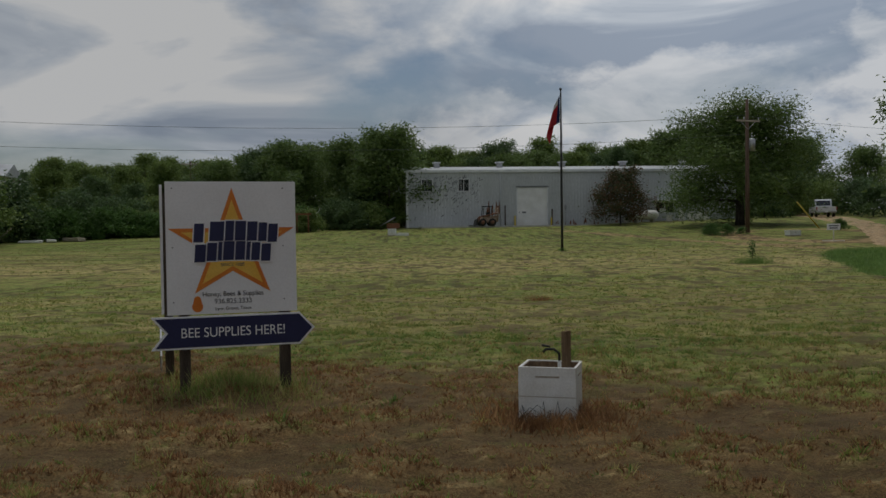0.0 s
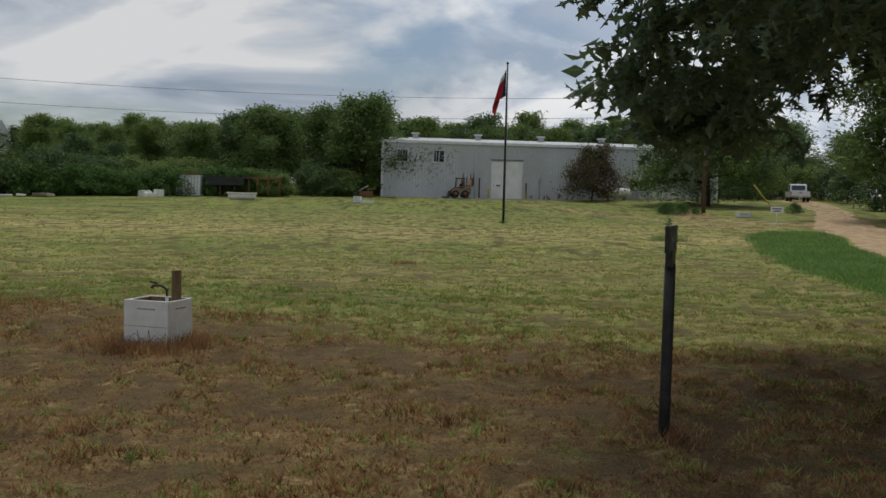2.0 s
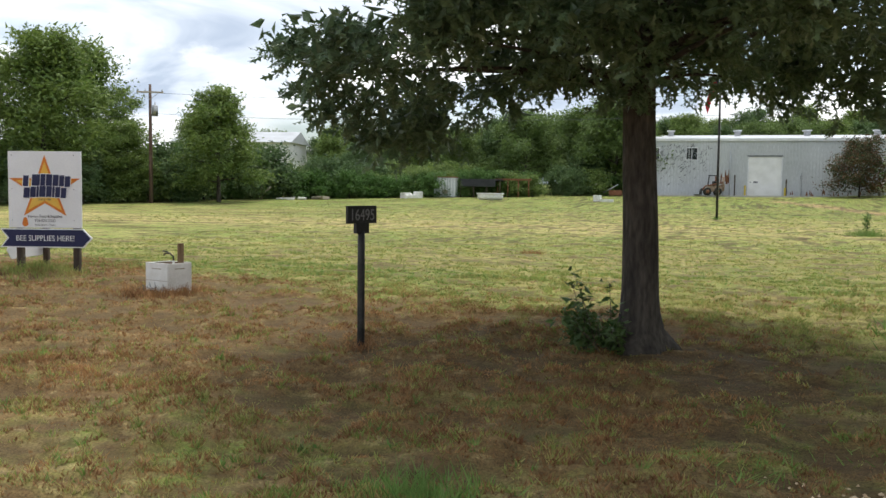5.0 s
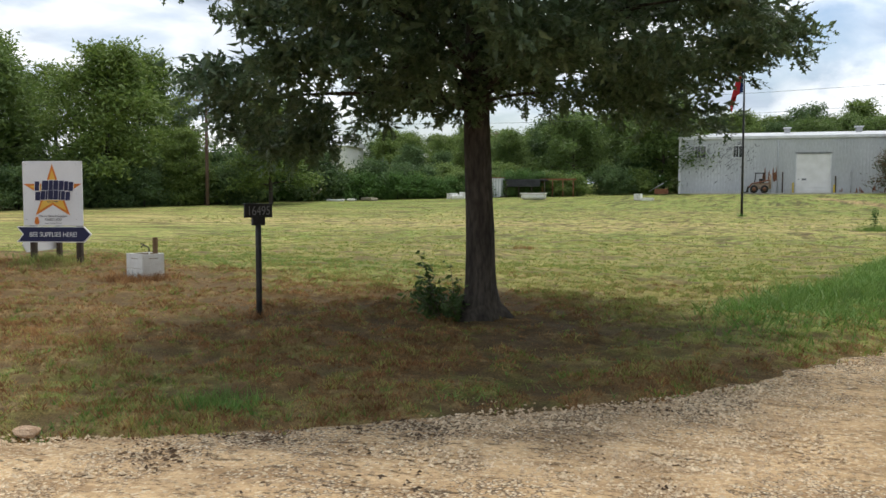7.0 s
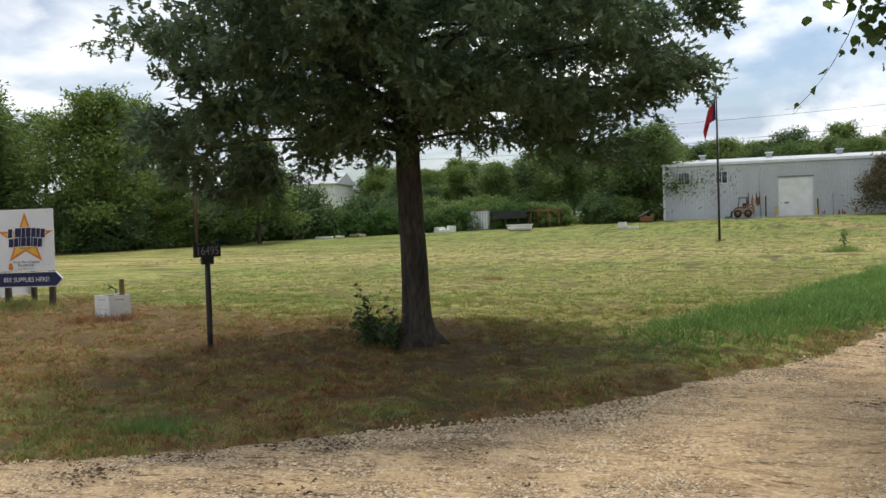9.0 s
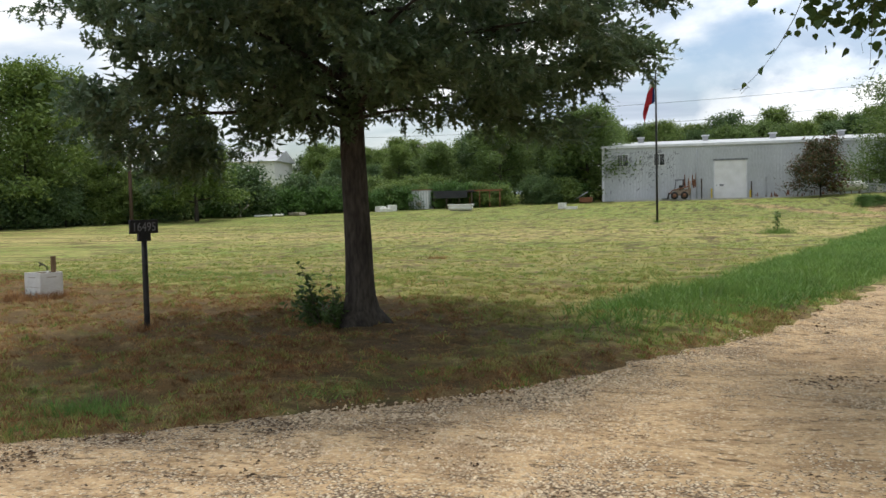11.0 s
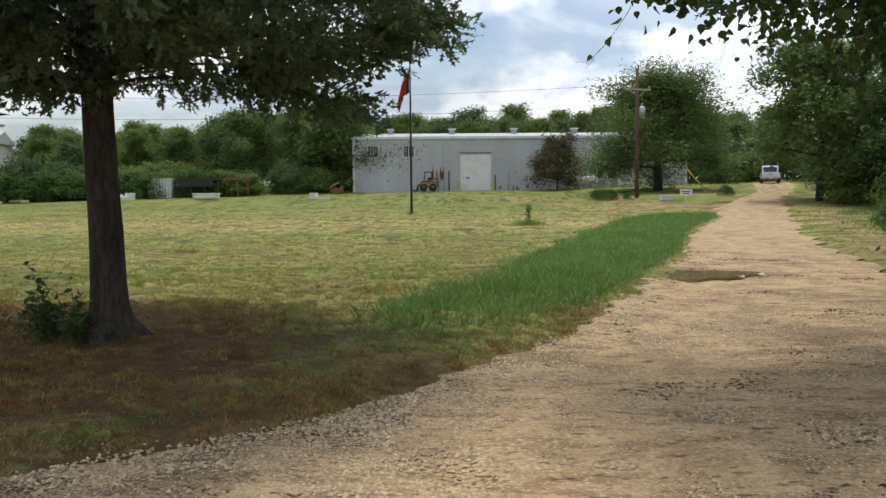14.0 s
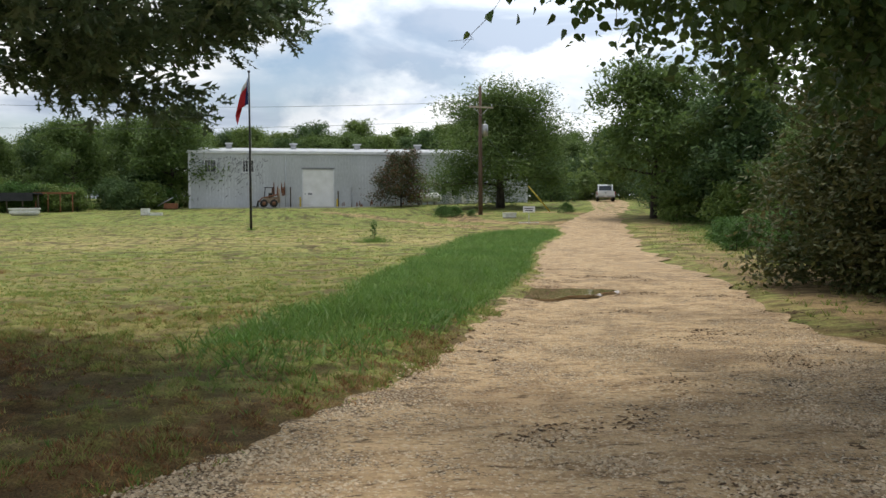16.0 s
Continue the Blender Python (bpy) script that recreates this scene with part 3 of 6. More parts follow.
def areas(x, y):
    """How far each kind of ground covers a place."""
    wob = value_noise(x, y, 2.5, 3) * 0.8 + value_noise(x, y, 0.8, 4) * 0.3
    ty, tx = np.array([p[0] for p in TALL_L]), np.array([p[1] for p in TALL_L])
    tall = smooth01(-0.4, 0.5, x - np.interp(y, ty, tx) + 0.4 * wob) * smooth01(0.1, -0.4, edge_gap(x, y))
    tall = tall * smooth01(4.4, 7.8, y + wob) * smooth01(46, 43.5, y)
    verge = smooth01(0.2, 0.7, -edge_gap(x, y)) * smooth01(2.4, 1.2, -edge_gap(x, y)) * smooth01(7, 5, y) * smooth01(6.5, 9, x)
    left_verge = smooth01(1.8, 0.6, np.abs(y - (0.55 + 0.05 * (x - 5)) + 0.5 * wob)) * smooth01(8.6, 6.5, x) * smooth01(-2, 2, x)
    brown = smooth01(12.2, 8.2, y + 2.2 * wob + 0.5 * np.clip(x, -4, 9))
    brown = np.clip(brown - 0.45 * np.clip(left_verge, 0, 1) - 0.35 * np.clip(verge, 0, 1), 0, 1)
    straw = smooth01(7, 2, np.abs(y - 38 - 2.5 * wob)) * 0.6 + smooth01(3, 0.5, np.abs(y - 57 + 0.2 * x - wob)) * 0.3
    fresh = np.clip(0.4 * left_verge + smooth01(3.5, 1.0, np.abs(y - 11.5 - 1.4 * wob + 0.1 * x)) * smooth01(6, 3, x) * 0.75
                    + smooth01(44, 60, y) * 0.85 + smooth01(4, 1, np.abs(y - 28 - 2 * wob)) * 0.5 + 0.45 * smooth01(0.1, 0.6, value_noise(x, y, 4.0, 31)) * smooth01(9, 12, y)
                    + smooth01(0.6, -0.2, np.hypot((x - 26) / 4.5, (y - 57.5) / 6.0) - 1), 0, 1)
    track = [(12.5, 75), (18.8, 51.5), (22.7, 43.8), (25.5, 41.5)]
    d = np.full_like(x, 99.0)
    for (ax, ay), (bx, by) in zip(track[:-1], track[1:]):
        t = np.clip(((x - ax) * (bx - ax) + (y - ay) * (by - ay)) / ((bx - ax) ** 2 + (by - ay) ** 2), 0, 1)
        d = np.minimum(d, np.hypot(x - ax - t * (bx - ax), y - ay - t * (by - ay)))
    ring = np.abs(np.hypot((x - 26) / 4.8, (y - 57.5) / 7.0) - 1) * 5
    dirt = smooth01(1.3, 0.5, d + 0.5 * wob) * 0.75 + smooth01(1.8, 0.6, ring + 0.6 * wob) * smooth01(66, 62, y) * 0.9
    fresh = np.clip(fresh + smooth01(2.4, 4.2, x + wob - np.interp(y, [p[1] for p in EDGE_R], [p[0] for p in EDGE_R])), 0, 1)
    right = smooth01(0.3, 1.2, x - np.interp(y, [p[1] for p in EDGE_R], [p[0] for p in EDGE_R])) * smooth01(70, 50, y)
    dirt = dirt + right * smooth01(2.6, 1.4, np.abs(x - np.interp(y, [p[1] for p in EDGE_R], [p[0] for p in EDGE_R]) - 2.0) + wob) * 0.55
    dirt = dirt + right * smooth01(26, 16, y) * 0.9
    thatch = (0.25 * smooth01(66, 44, y) + 0.6 * smooth01(34, 16, y)) * (1 - tall) * smooth01(-10, -5, x)
    return dict(heap=heaps(x, y), thatch=thatch, tall=np.clip(tall, 0, 1), brown=brown, straw=np.clip(straw, 0, 1), fresh=fresh, dirt=np.clip(dirt, 0, 1))


def heaps(x, y):
    """Where mown clumps and clippings lie heaped, 0 to 1."""
    h = 0.42 + 0.62 * value_noise(x * 0.75, y * 1.2, 0.20, 58) + 0.42 * value_noise(x * 0.6, y * 1.3, 0.75, 51) + 0.32 * value_noise(x, y, 0.11, 59)
    return np.clip(h, 0, 1)


def surface_z(x, y):
    """The turf with its small humps."""
    near = smooth01(40, 15, y) * smooth01(-12, -6, x) * smooth01(0.3, -0.3, edge_gap(x, y))
    return ground_z(x, y) + near * (0.03 * value_noise(x, y, 0.75, 11) + 0.03 * value_noise(x, y, 0.4, 12) + 0.065 * heaps(x, y) * smooth01(15, 9, y)) + 0.03 * value_noise(x, y, 5, 13)


def build_ground():
    xs = axis([(-900, -200, 70), (-200, -60, 10), (-60, -14, 2), (-14, -3.5, 0.2), (-3.5, 12.6, 0.07), (12.6, 24, 0.2), (24, 50, 1), (50, 120, 5), (120, 400, 35), (400, 900, 100)])
    ys = axis([(-400, -60, 40), (-60, -8, 4), (-8, -1.4, 0.2), (-1.4, 12.6, 0.07), (12.6, 26, 0.2), (26, 60, 0.5), (60, 110, 2), (110, 300, 20), (300, 1500, 120)])
    X, Y = np.meshgrid(xs, ys, indexing="ij")
    Z = surface_z(X, Y)
    Z = Z - 0.05 * smooth01(0.1, 0.5, edge_gap(X, Y)) * (Y < 60) * smooth01(0.6, 0.1, X - np.interp(Y, [p[1] for p in EDGE_R], [p[0] for p in EDGE_R]))
    nx, ny = len(xs), len(ys)
    I = np.arange(nx * ny).reshape(nx, ny)
    F = np.stack([I[:-1, :-1], I[1:, :-1], I[1:, 1:], I[:-1, 1:]], -1).reshape(-1, 4)
    V = np.stack([X, Y, Z], -1).reshape(-1, 3)
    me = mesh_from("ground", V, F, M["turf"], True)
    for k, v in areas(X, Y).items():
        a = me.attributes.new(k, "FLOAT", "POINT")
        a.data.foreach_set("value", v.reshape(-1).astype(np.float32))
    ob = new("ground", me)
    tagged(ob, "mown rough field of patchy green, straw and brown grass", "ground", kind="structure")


def build_road():
    """The gravel drive, a ribbon between its two edges, with frayed borders."""
    rows = [((-80, -4.5), (-80, -18)), ((0, -2.4), (0, -18)), ((3, -1.6), (7, -18)), ((5, -0.8), (13, -18)), ((5.78, -0.47), (17, -15)), ((7.36, 0.3), (19.5, -12)), ((8.67, 1.37), (19, -6)),
            ((9.8, 2.2), (18.4, -2)), ((11.0, 3.8), (17.9, 1.5)), ((11.75, 5.2), (17.7, 4)), ((12.6, 7.25), (17.7, 7.2)), ((13.2, 8.7), (18.0, 9.2)), ((14.1, 11.2), (18.5, 11.4)),
            ((16.5, 18.5), (20.7, 18.5)), ((19.0, 27.8), (23.1, 27.8)), ((20.9, 34.1), (25.0, 34.1)), ((23.5, 40), (27.0, 40.4)), ((25.4, 48.1), (29.4, 48.1)),
            ((29.0, 56), (31.8, 56.5)), ((31.5, 61.5), (34.0, 61)), ((33.3, 66), (36.3, 66)), ((39.5, 86), (43.6, 86)), ((44.5, 104), (49, 104)), ((50, 125), (54, 125))]
    L, R = np.array([r[0] for r in rows], float), np.array([r[1] for r in rows], float)
    s = np.concatenate([[0], np.cumsum(np.hypot(*(np.diff(L, axis=0)).T))])
    u = np.concatenate([np.linspace(0, s[2], 60), np.arange(s[2] + 0.2, s[13], 0.16), np.arange(s[13], s[-1], 0.6), [s[-1]]])
    L = np.stack([np.interp(u, s, L[:, k]) for k in (0, 1)], -1)
    R = np.stack([np.interp(u, s, R[:, k]) for k in (0, 1)], -1)
    k = np.linspace(0, 1, 90)
    P = L[:, None] * (1 - k[None, :, None]) + R[:, None] * k[None, :, None]
    side = (R - L) / np.linalg.norm(R - L, axis=1)[:, None]
    fray = 0.22 * value_noise(L[:, 0], L[:, 1], 0.9, 21) + 0.16 * value_noise(L[:, 0], L[:, 1], 0.35, 22)
    P += side[:, None] * (fray[:, None] * (1 - k)[None] ** 3)[..., None]
    fray = 0.35 * value_noise(R[:, 0], R[:, 1], 1.1, 23) + 0.15 * value_noise(R[:, 0], R[:, 1], 0.4, 24)
    P += side[:, None] * (fray[:, None] * k[None] ** 3)[..., None]
    X, Y = P[..., 0], P[..., 1]
    width = np.linalg.norm(R - L, axis=1)[:, None]
    inset = np.minimum(k, 1 - k)[None] * width
    Z = ground_z(X, Y) + 0.03 * value_noise(X, Y, 5, 13) + 0.02 * smooth01(0, 0.25, inset) - 0.012
    Z += smooth01(0, 0.6, inset) * (0.016 * value_noise(X, Y, 0.5, 25) + 0.013 * value_noise(X * 0.6, Y * 1.4, 0.22, 26))
    dip = smooth01(1.25, 0.6, np.hypot((X - 15.5) / 1.35, (Y - 13.2) / 1.4))
    Z -= 0.05 * dip
    n, m = X.shape
    I = np.arange(n * m).reshape(n, m)
    F = np.stack([I[:-1, :-1], I[:-1, 1:], I[1:, 1:], I[1:, :-1]], -1).reshape(-1, 4)
    me = mesh_from("road", np.stack([X, Y, Z], -1).reshape(-1, 3), F, M["road"], True)
    g = 0.55 * smooth01(1.6, 0.2, inset) * (k[None] < 0.5) * smooth01(8, 4, Y) * smooth01(5.5, 7.5, X)
    band = smooth01(1.6, 0.5, np.abs((Y - 0.32 * (X - 8)) + 2.2)) * smooth01(4, 7, X) * smooth01(17, 13, X)
    g = g + 0.45 * band + 0.35 * smooth01(2.2, 1.0, np.hypot((X - 17) / 1.4, (Y - 2) / 3.5)) + 0.15 * value_noise(X, Y, 2.0, 27) + 0.05
    a = me.attributes.new("gravel", "FLOAT", "POINT")
    a.data.foreach_set("value", np.clip(g, 0, 1).reshape(-1).astype(np.float32))
    ob = new("road", me)
    tagged(ob, "tan dirt drive with pale limestone gravel", "road", kind="structure")


build_ground()
build_road()


def build_puddle():
    pts = []
    for i in range(40):
        a = 2 * math.pi * i / 40
        r = 1 + 0.18 * math.sin(3 * a + 1) + 0.1 * math.sin(7 * a)
        pts.append((15.5 + 1.05 * r * math.cos(a) + 0.25 * math.sin(a), 13.2 + 0.95 * r * math.sin(a)))
    z = z_at(15.2, 13.1) + 0.03 * float(value_noise(np.array([15.2]), np.array([13.1]), 5, 13)[0]) - 0.012
    v = [(x, y, z) for x, y in pts] + [(x + (15.25 - x) * -0.05, y, z - 0.05) for x, y in pts]
    n = len(pts)
    f = [tuple(range(n))] + [(i, i + n, (i + 1) % n + n, (i + 1) % n) for i in range(n)]
    tagged(part("puddle", mesh_from("puddle", v, f, M["water"]), None), "shallow muddy puddle on the dirt drive", "puddle", kind="structure")


build_puddle()


# ---- leaves, blades and trees ----
def leaf_cloud(centres, size, rng, shape="leaf", droop=0.25, spread=0.35):
    """Vertices and faces of many small leaves, one at each centre."""
    n = len(centres)
    if shape == "broad":
        prof = [(0, 0), (0.12, 0.36), (0.48, 0.42), (1, 0), (0.48, -0.42), (0.12, -0.36)]
    else:
        prof = [(0, 0), (0.45, 0.26), (1, 0), (0.45, -0.26)]
    if shape == "far":
        prof = [(0, 0.21), (1, 0), (0.1, -0.21)]
    k = len(prof)
    a = rng.uniform(0, 2 * np.pi, n)
    el = rng.normal(-droop, spread + 0.15, n)
    d = np.stack([np.cos(a) * np.cos(el), np.sin(a) * np.cos(el), np.sin(el)], -1)
    w = np.cross(d, rng.normal(0, 1, (n, 3)) + np.array([0, 0, 1.2]))
    w /= np.linalg.norm(w, axis=1)[:, None] + 1e-9
    nn = np.cross(d, w)
    s = size * rng.uniform(0.65, 1.35, n)
    P = np.zeros((n, k, 3))
    for i, (u, v) in enumerate(prof):
        P[:, i] = centres + s[:, None] * (d * u + w * v + nn * (abs(v) * 0.35 - 0.18 * u * u))
    F = np.arange(n * k).reshape(n, k)
    return P.reshape(-1, 3), F


def make_skeleton(rng, height, radius, clear, limbs, droop=0.0, lean=0.0, trunk_r=0.2, subs=5, low=0.0):
    """Trunk, limbs and twigs: tubes, and the places where leaves grow."""
    pieces, spots = [], []
    top = height * 0.86
    bend = 0.03 * rng.rand()
    tp = [Vector((lean * t * t * height + bend * height * math.sin(3 * t) * t, 0.015 * height * math.sin(4 * t) * t, t * top)) for t in np.linspace(0, 1, 9)]
    tr = [trunk_r * (1.12 if i == 0 else 1.0) * (1 - 0.85 * (i / 8) ** 1.1) for i in range(9)]
    pieces.append(tube(tp, tr, 10))
    for i in range(limbs):
        f = (i + rng.rand()) / limbs
        z0 = clear + (top - clear) * f * 0.95
        az = i * 2.4 + rng.rand() * 0.8
        t = z0 / top * 8
        b = tp[int(min(t, 7))].lerp(tp[int(min(t, 7)) + 1], t - int(min(t, 7)))
        reach = radius * (1.0 - 0.68 * f ** 1.6) * rng.uniform(0.75, 1.12) * (0.85 + 0.15 * math.sin(i * 1.7))
        rise = 0.15 + 0.75 * f
        path = []
        for q in np.linspace(0, 1, 6):
            dr = -droop * q * q * reach * (1 - f) - low * q * q * (1 - f) ** 3
            path.append(b + Vector((math.cos(az + 0.3 * q) * reach * q, math.sin(az + 0.3 * q) * reach * q, rise * reach * q * (1 - 0.3 * q) + dr)))
        r0 = trunk_r * (0.42 - 0.25 * f)
        pieces.append(tube(path, [r0 * (1 - 0.88 * q) for q in np.linspace(0, 1, 6)], 6))
        for j in range(subs):
            q = 0.3 + 0.7 * (j + rng.rand()) / subs
            p = path[int(min(q * 5, 4))].lerp(path[int(min(q * 5, 4)) + 1], q * 5 - int(min(q * 5, 4)))
            a2 = az + rng.uniform(-1.5, 1.5)
            ln = reach * rng.uniform(0.18, 0.42)
            e = p + Vector((math.cos(a2) * ln, math.sin(a2) * ln, rng.uniform(-0.25 - droop, 0.5) * ln))
            pieces.append(tube([p, p.lerp(e, 0.5) + Vector((0, 0, 0.08 * ln)), e], [r0 * 0.3, r0 * 0.2, r0 * 0.06], 5))
            spots += [p.lerp(e, 0.45), p.lerp(e, 0.75), e]
        spots.append(path[-1])
    spots.append(tp[-1])
    return pieces, spots


def grow(name, label, category, rng, height, radius, clear, limbs, leaves, size, mat, droop=0.0, trunk_r=0.2, subs=5, clump=0.45, shape="leaf", lean=0.0, low=0.0, flat=0.75):
    """A tree or shrub at the origin: trunk with limbs, and a crown of single leaves."""
    pieces, spots = make_skeleton(rng, height, radius, clear, limbs, droop, lean, trunk_r, subs, low)
    e = thing(name, Matrix(), label, category)
    v, f = joined(pieces)
    part("trunk", mesh_from("trunk", v, f, M["bark"], True), None, e)
    sp = np.array([tuple(s) for s in spots])
    idx = rng.randint(0, len(sp), leaves)
    weight = rng.uniform(0.6, 1.4, len(sp))[idx]
    c = sp[idx] + np.clip(rng.normal(0, 1, (leaves, 3)), -1.7, 1.7) * np.array([clump, clump, clump * flat]) * weight[:, None]
    c = c[c[:, 2] > 0.05]
    v, f = leaf_cloud(c, size, rng, shape)
    part("crown", mesh_from("crown", v, f, mat), None, e)
    return e


def put(ob, x, y, s=1.0, turn=0.0, sz=None, sink=0.05):
    return copy_thing(ob, pose(x, y, z_at(x, y) - sink, 0, 0, turn) @ Matrix.Diagonal((s, s, sz or s, 1)))


def oak_sprays(centres, sizes, outward, per_clump, rng):
    """Drooping twig-end sprays of lobed leaves that fill lens-shaped boughs."""
    prof = [(0, 0), (0.26, 0.07), (0.36, 0.27), (0.46, 0.08), (0.60, 0.09), (0.72, 0.24), (0.76, 0.08), (1, 0),
            (0.76, -0.08), (0.72, -0.24), (0.60, -0.09), (0.46, -0.08), (0.36, -0.27), (0.26, -0.07)]
    per = 8
    n = len(centres) * per_clump
    k = np.repeat(np.arange(len(centres)), per_clump)
    d = rng.normal(0, 1, (n, 3))
    d /= np.linalg.norm(d, axis=1)[:, None]
    r = rng.rand(n) ** 0.45
    tip = centres[k] + d * (r * sizes[k])[:, None] * np.array([1.0, 1.0, 0.5])
    tip[:, 2] -= 0.25 * (np.hypot(tip[:, 0] - centres[k, 0], tip[:, 1] - centres[k, 1]) / sizes[k]) ** 2 * sizes[k]
    twig = outward[k] * 0.7 + d * 0.8 + rng.normal(0, 0.35, (n, 3)) + np.array([0, 0, -0.25])
    twig /= np.linalg.norm(twig, axis=1)[:, None]
    tip, twig = np.repeat(tip, per, 0), np.repeat(twig, per, 0)
    m = n * per
    back = np.tile(np.linspace(0, 0.16, per), n)
    ax = twig + rng.normal(0, 0.62, (m, 3)) + np.array([0, 0, -0.35])
    ax /= np.linalg.norm(ax, axis=1)[:, None]
    w = np.cross(ax, rng.normal(0, 0.7, (m, 3)) + np.array([0, 0, 1.2]))
    w /= np.linalg.norm(w, axis=1)[:, None] + 1e-9
    nn = np.cross(ax, w)
    s = 0.125 * rng.uniform(0.6, 1.3, m)
    base = tip - twig * back[:, None]
    P = np.zeros((m, len(prof), 3))
    for i, (u, v) in enumerate(prof):
        P[:, i] = base + s[:, None] * (ax * u + w * v + nn * (abs(v) * 0.3 - 0.2 * u * u))
    return P.reshape(-1, 3), np.arange(m * len(prof)).reshape(m, len(prof))


def build_hero_oak():
    rng = np.random.RandomState(5)
    cx, cy = 7.48, 4.74
    zg = z_at(cx, cy)
    e = thing("oak_tree", pose(cx, cy, zg), "oak with a dark ridged trunk and low dense lobed foliage", "tree")
    # trunk: nearly even in girth up to the crown, with ridged bark
    sides, rings = 26, 44
    vs, fs = [], []
    for i in range(rings):
        z = -0.12 + 7.2 * i / (rings - 1)
        r = 0.172 - 0.008 * min(z, 2.6) - 0.030 * max(0, z - 2.6)
        for j in range(sides):
            a = 2 * math.pi * j / sides
            flare = 0.17 * math.exp(-max(z, 0) / 0.13) * (1 + 0.45 * math.sin(3 * a + 0.6) + 0.25 * math.sin(5 * a)) + 0.03 * math.exp(-max(z, 0) / 0.5)
            q = r + flare + 0.007 * noise.noise(Vector((math.cos(a) * 4, math.sin(a) * 4, z * 1.3))) + 0.006 * (j % 2) * noise.noise(Vector((j * 3.1, 0, z * 2.5)))
            vs.append((q * math.cos(a) - 0.035 * z / 2.5 + 0.012 * math.sin(z * 1.9), q * math.sin(a), z))
    for i in range(rings - 1):
        for j in range(sides):
            fs.append((i * sides + j, i * sides + (j + 1) % sides, (i + 1) * sides + (j + 1) % sides, (i + 1) * sides + j))
    part("trunk", mesh_from("trunk", vs, fs, M["bark"], True), None, e)
    # boughs: flat lenses of foliage in tiers; the side away from the drive hangs low
    cs, ss = [], []
    for k in range(250):
        th = k * 2.39996 + rng.uniform(-0.3, 0.3)
        rr = (3.5 + 0.3 * math.cos(th - 0.3)) * math.sqrt((k + 0.5) / 250) * rng.uniform(0.88, 1.04)
        x, y = rr * math.cos(th), rr * math.sin(th)
        low = 2.58 + 0.42 * smooth01(2.2, 3.6, rr) + 0.16 * math.sin(2.1 * x + 1.3 * y) + 0.12 * math.sin(3.7 * y - 1.9 * x + 1)
        low += 0.12 * smooth01(0.5, 2.5, x)
        low -= 0.85 * math.exp(-((x + 2.5) / 0.8) ** 2 - ((y + 0.45) / 0.9) ** 2)
        low -= 0.40 * math.exp(-((x - 1.9) / 0.7) ** 2 - ((y - 0.2) / 0.9) ** 2)
        z = low + (4.5 - low) * rng.rand() ** 1.25
        if z < 3.9 and x < 0.51 * y - 2.5:
            continue
        cs.append((x, y, z))
        ss.append(rng.uniform(0.36, 0.66) * (0.85 if rr > 3.2 else 1.0))
    for x, y, z in ((-2.6, -0.4, 1.95), (-2.9, -0.7, 2.2), (-2.2, -0.2, 2.1), (-1.9, -0.5, 2.4), (-2.9, -1.0, 2.45), (-2.3, 0.3, 2.25), (-1.5, 0.2, 2.5), (-3.1, -1.2, 2.75), (-2.4, -1.2, 2.6), (-2.9, -0.1, 3.0), (1.9, 0.3, 2.45), (2.3, -0.5, 2.6), (1.5, 0.9, 2.6)):
        cs.append((x, y, z))
        ss.append(0.36)
    C, S = np.array(cs) - np.array([0, 0, zg]), np.array(ss)
    out = C * np.array([1, 1, 0]) / (np.hypot(C[:, 0], C[:, 1])[:, None] + 1e-6)
    v, f = oak_sprays(C, S, out, 26, rng)
    part("crown", mesh_from("crown", v, f, M["oak_leaf"]), None, e)
    # the upper crown and the dark heart of the tree
    n = 20000
    t, a, q = rng.rand(n), rng.uniform(0, 2 * np.pi, n), np.sqrt(rng.rand(n))
    z = 4.1 + 4.4 * t
    rad = 3.6 * np.sqrt(np.clip(1 - ((z - 4.2) / 4.6) ** 2, 0, 1)) * q
    up = np.stack([rad * np.cos(a), rad * np.sin(a), z], -1)
    air = np.sin(3.1 * up[:, 0] + 1.7 * up[:, 2]) + np.sin(2.9 * up[:, 1] - 1.2 * up[:, 2] + 1)
    up = up[air > -1.0]
    heart = C[rng.randint(0, len(C), 11000)] + rng.normal(0, 0.17, (11000, 3)) * np.array([1, 1, 0.45])
    v, f = leaf_cloud(np.concatenate([up, heart + np.array([0, 0, 0.08])]), 0.14, rng, "leaf", 0.4)
    part("inner_foliage", mesh_from("inner_foliage", v, f, M["oak_leaf"]), None, e)
    # limbs from the trunk to every fifth bough
    for (x, y, z) in C[::5]:
        rr = math.hypot(x, y)
        p0 = Vector((-0.035, 0, min(max(z - 0.12 * rr, 2.45), 5.0)))
        tipp = Vector((x, y, z))
        mid = p0.lerp(tipp, 0.5) + Vector((0, 0, 0.22 * rr * 0.5))
        path = [p0 * (1 - u) ** 2 + mid * 2 * u * (1 - u) + tipp * u * u for u in np.linspace(0, 1, 8)]
        r0 = 0.018 + 0.007 * rr
        tube_part("limb", path, [r0 * (1 - 0.85 * u) for u in np.linspace(0, 1, 8)], M["bark"], e, 6)
    return e


build_hero_oak()


